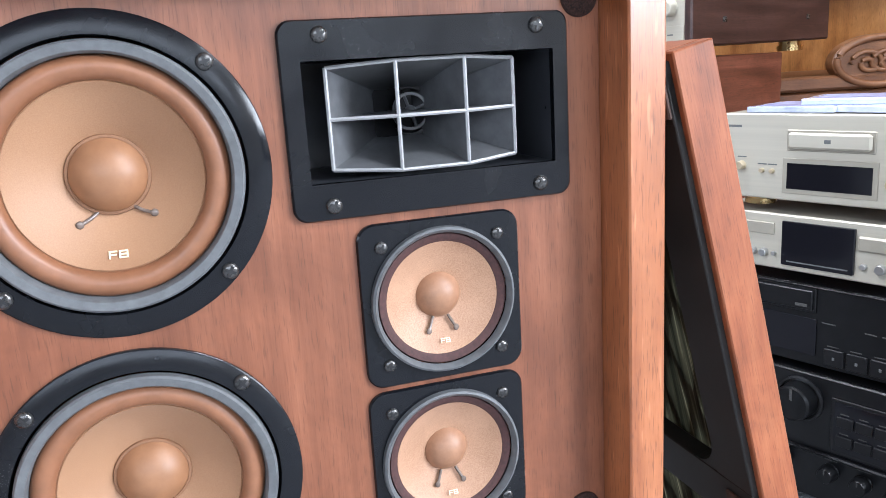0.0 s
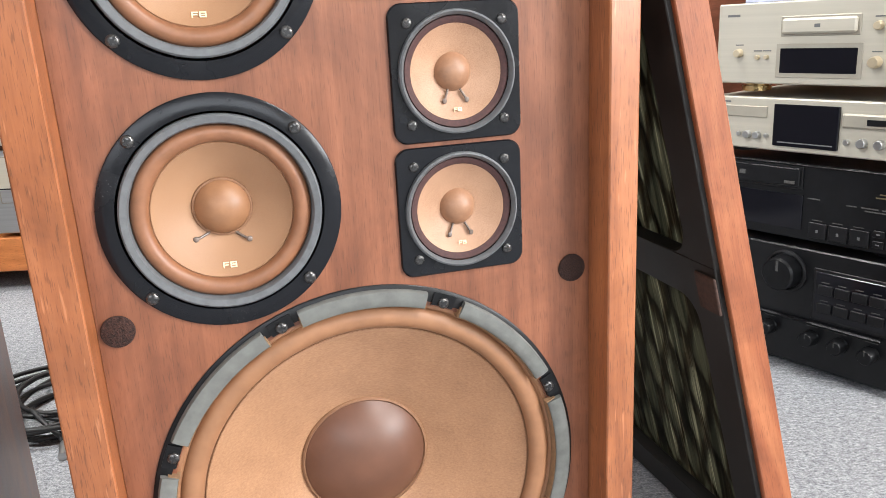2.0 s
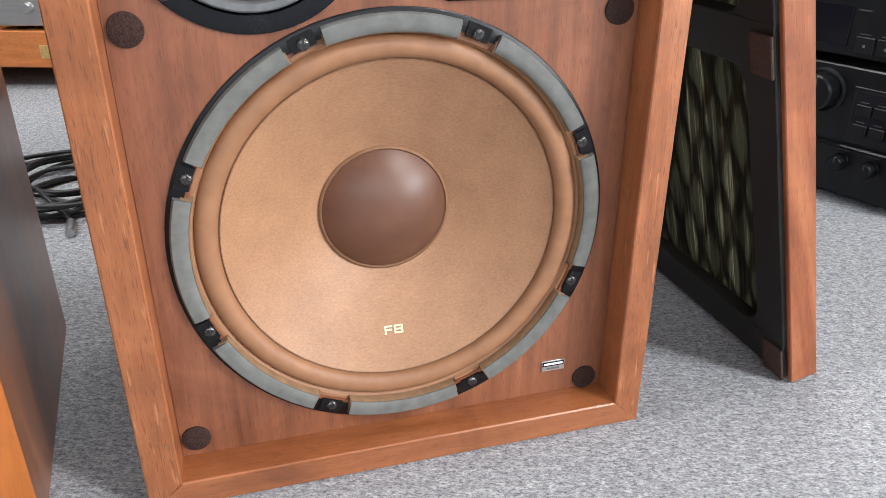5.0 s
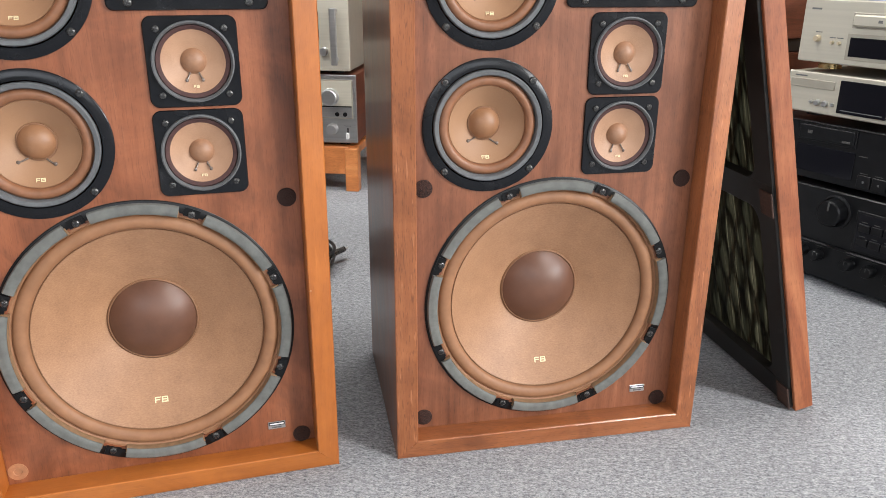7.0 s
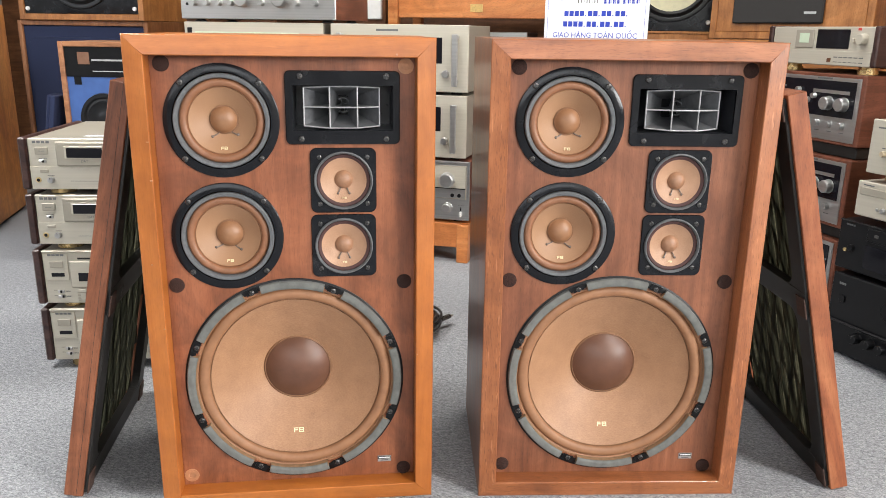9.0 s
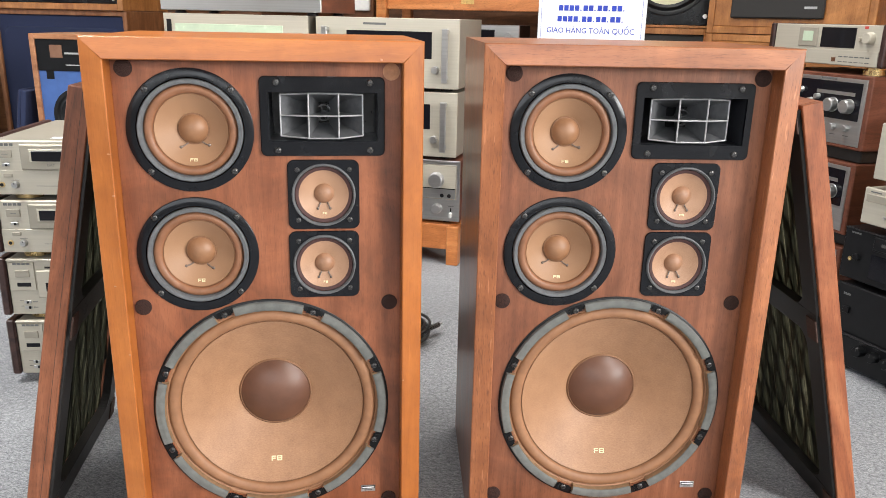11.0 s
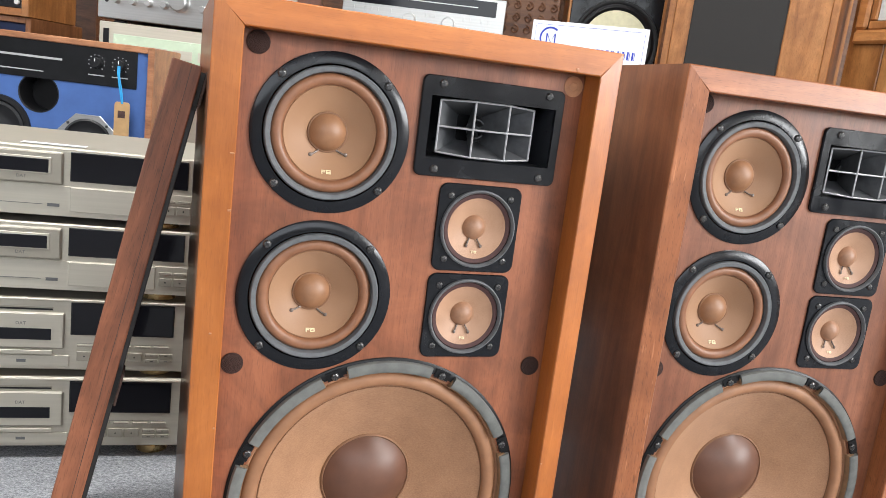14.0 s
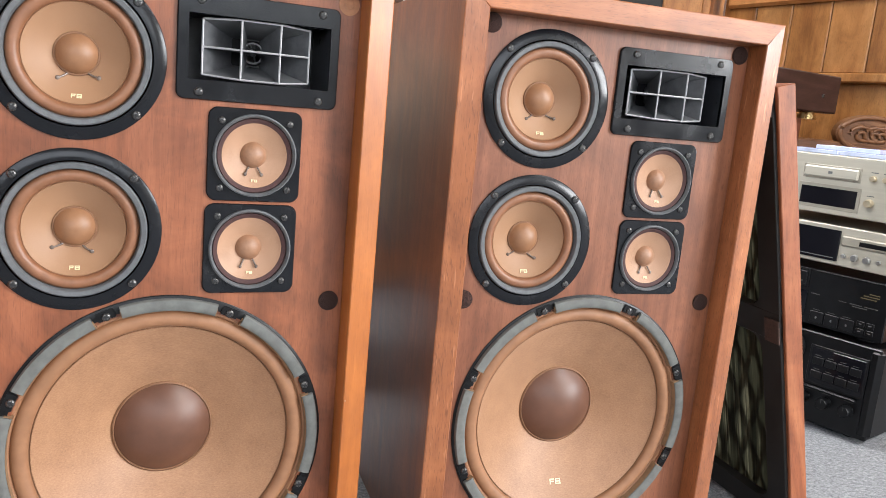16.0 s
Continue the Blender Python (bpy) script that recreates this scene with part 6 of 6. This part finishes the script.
framed_speaker("oak_cabinet", GS @ at(0, 0.005, 0, 0), 0.697, 0.853, 0.30, OAK, OAK_X, "honey oak cabinet under a loudspeaker", 0.03, 0.003)
framed_speaker("oak_loudspeaker", at(-3.0175, 2.155, 0.02, 28) @ at(-0.52, -0.56, 0), 0.52, 0.935, 0.56, HONEY_LIT, GREYCLOTH, "tall honey oak loudspeaker standing on the carpet", 0.025)
single("dark_plinth", bx(0.02, 0.50, 0.02, 0.54, 0, 0.0195, c=0.002), BLACK_FRAME, at(-3.0175, 2.155, 0, 28) @ at(-0.52, -0.56, 0), "low black plinth under an oak loudspeaker", "plinth")

# carved screens on the rear wall
def carved_screen(x0, x1, z0, z1, y, seed):
    rnd = random.Random(seed)
    t = thing("carved_screen", at(0, 0, 0), "dark brown carved wooden screen before the rear wall", "carved screen", "carved screens")
    part("screen_board", bx(x0, x1, y, y + 0.03, z0, z1, c=0.003), CARVED, t)
    nx, nz = max(2, int((x1 - x0) / 0.055)), int((z1 - z0) / 0.055)
    for i in range(nx):
        bm = bmesh.new()
        for j in range(nz):
            cx, cz = x0 + (i + 0.5) * (x1 - x0) / nx, z0 + (j + 0.5) * (z1 - z0) / nz
            pts = []
            for k in range(13):
                a = radians(k * 38 + rnd.random() * 10)
                r = 0.005 + 0.0014 * k
                pts.append((cx + r * math.cos(a), y - 0.004, cz + r * math.sin(a)))
            tube(bm, pts, 0.0048, 6)
        part("carving", bm, CARVED, t, smooth=50)
    return t


carved_screen(-2.44, -2.02, 0.002, 1.45, 2.90, 1)
carved_screen(-0.62, -0.33, 0.002, 1.45, 3.20, 2)

# panelled wall at the far right
PW = at(0.857, 2.738, 0, -62)
pw = single("wall_1", bx(-0.03, 2.9, 0.026, 0.07, 0.0, ZC, c=0), PANEL, PW, "brown wooden panelling with upright boards", "wall", kind="structure")
for i in range(17):
    x = -0.03 + 0.170 * i
    part("plank", bx(x, x + 0.167, 0.002, 0.0255, 0.942, 1.95, c=0.004), PANEL, pw)
part("ledge", bx(-0.03, 2.9, -0.028, 0.0255, 0.908, 0.941, c=0.005), PANEL, pw)
fr = thing("wall_frame", PW @ at(0, -0.024, 1.20), "brown wooden frame moulding with a pale panel on the wall", "frame")
FW, FH = 1.1, 0.7
for x0, x1, z0, z1 in ((0, FW, 0, 0.055), (0, FW, FH - 0.055, FH), (0, 0.055, 0.0555, FH - 0.0555), (FW - 0.055, FW, 0.0555, FH - 0.0555)):
    part("frame_bar", bx(x0, x1, 0.0, 0.0255, z0, z1, c=0.012), OAK_X, fr)
for x0, x1, z0, z1 in ((0.056, FW - 0.056, 0.056, 0.090), (0.056, FW - 0.056, FH - 0.090, FH - 0.056), (0.056, 0.090, 0.0905, FH - 0.0905), (FW - 0.090, FW - 0.056, 0.0905, FH - 0.0905)):
    part("inner_bar", bx(x0, x1, 0.010, 0.0255, z0, z1, c=0.006), OAK, fr)
part("pale_panel", bx(0.091, FW - 0.091, 0.018, 0.0255, 0.091, FH - 0.091, c=0.001), plain("pale_wall_panel", (0.55, 0.54, 0.52), 0.5), fr, "pale grey panel")

# carved chest with a scroll
ch = thing("carved_chest", at(0.80, 1.83, 0, 0), "dark brown carved wooden chest with a scroll rail", "chest")
part("body", bx(0.0, 1.3, 0.03, 0.50, 0.0, 0.665, c=0.006), CARVED, ch)
part("top_board", bx(-0.01, 1.31, 0.0605, 0.51, 0.6655, 0.700, c=0.004), CARVED, ch)
part("rail", bx(-0.01, 1.31, 0.02, 0.06, 0.666, 0.700, c=0.006), CARVED, ch)
SCROLL = wood("carved_scroll_wood", (0.10, 0.038, 0.014), (0.18, 0.075, 0.029), (0.26, 0.120, 0.050), axis="x")
crest = part("crest", slab(bmesh.new(), [(0.255 + 0.112 * math.cos(radians(9 * k)), 0.728 + 0.062 * math.sin(radians(9 * k))) for k in range(40)], 0.022, 0.058, 0.004), SCROLL, ch, "oval carved crest", smooth=40)
part("crest_rim", tube(bmesh.new(), [(0.255 + 0.103 * math.cos(radians(9 * k)), 0.020, 0.728 + 0.054 * math.sin(radians(9 * k))) for k in range(41)], 0.0085, 8), SCROLL, crest, smooth=60)
bm = bmesh.new()
for x0, dirn in ((0.225, -1), (0.285, 1), (0.262, 1)):
    pts = []
    for k in range(22):
        a = radians(k * 24)
        r = 0.034 - 0.0013 * k
        pts.append((x0 + dirn * r * math.cos(a) * 1.25, 0.019, 0.724 + r * math.sin(a) * 0.9))
    tube(bm, pts, 0.0062, 8)
part("leaf_carving", bm, SCROLL, crest, smooth=60)

# ---- cables on the carpet ----
rnd = random.Random(5)
cb = thing("cable_coil", at(-0.748, 1.165, 0.0), "coiled black audio cables with a metal plug on carpet", "cable")
for k in range(9):
    r = 0.069 + 0.010 * k * rnd.random() + 0.012 * (k % 4)
    ox, oy, e = rnd.uniform(-0.02, 0.02), rnd.uniform(-0.02, 0.02), rnd.uniform(0.8, 1.2)
    pts = []
    for i in range(41):
        a = radians(9 * i)
        pts.append((ox + r * e * math.cos(a), oy + r / e * 1.15 * math.sin(a), 0.006 + 0.0050 * k + 0.005 * math.sin(2 * a + k)))
    part("cable_loop", tube(bmesh.new(), pts, 0.0046, 8), CABLE, cb, smooth=60)
part("cable_tail", tube(bmesh.new(), [(0.06, -0.05, 0.03), (0.085, -0.06, 0.012), (0.100, -0.03, 0.008), (0.108, 0.015, 0.014), (0.116, 0.045, 0.026)], 0.0046, 8), CABLE, cb, smooth=60)
part("plug", tube(bmesh.new(), [(0.114, 0.042, 0.026), (0.128, 0.062, 0.029), (0.140, 0.080, 0.031)], 0.0078, 10), SCREW, cb, "metal cable plug", smooth=60)
part("cable_tail", tube(bmesh.new(), [(-0.02, -0.09, 0.045), (0.02, -0.12, 0.030), (0.05, -0.135, 0.014), (0.062, -0.150, 0.009)], 0.0046, 8), CABLE, cb, smooth=60)
part("plug", tube(bmesh.new(), [(0.062, -0.150, 0.009), (0.072, -0.172, 0.0085), (0.078, -0.190, 0.008)], 0.0078, 10), SILVER, cb, "metal cable plug", smooth=60)
part("plug_pin", tube(bmesh.new(), [(0.140, 0.080, 0.031), (0.147, 0.090, 0.032)], 0.003, 8), SILVER, cb)
single("power_cable", tube(bmesh.new(), [(-3.2, 2.55, 0.006), (-3.06, 2.33, 0.006), (-2.93, 2.16, 0.007), (-2.82, 2.06, 0.006), (-2.62, 1.98, 0.006), (-2.35, 1.92, 0.006), (-2.1, 1.9, 0.006)], 0.005, 8), CABLE, at(0, 0, 0), "thin black power cable lying on the carpet", "cable", smooth=60)
for x, y, s in ((-1.33, 0.24, 0.006), (-0.93, -0.05, 0.004), (-1.60, 0.36, 0.004)):
    bm = bmesh.new()
    bmesh.ops.create_icosphere(bm, subdivisions=2, radius=s, matrix=Matrix.Diagonal((1.3, 0.8, 0.5, 1)))
    single("lint_speck", bm, CABLE, at(x, y, s * 0.45), "tiny dark lint speck on the carpet", "lint", "lint specks")
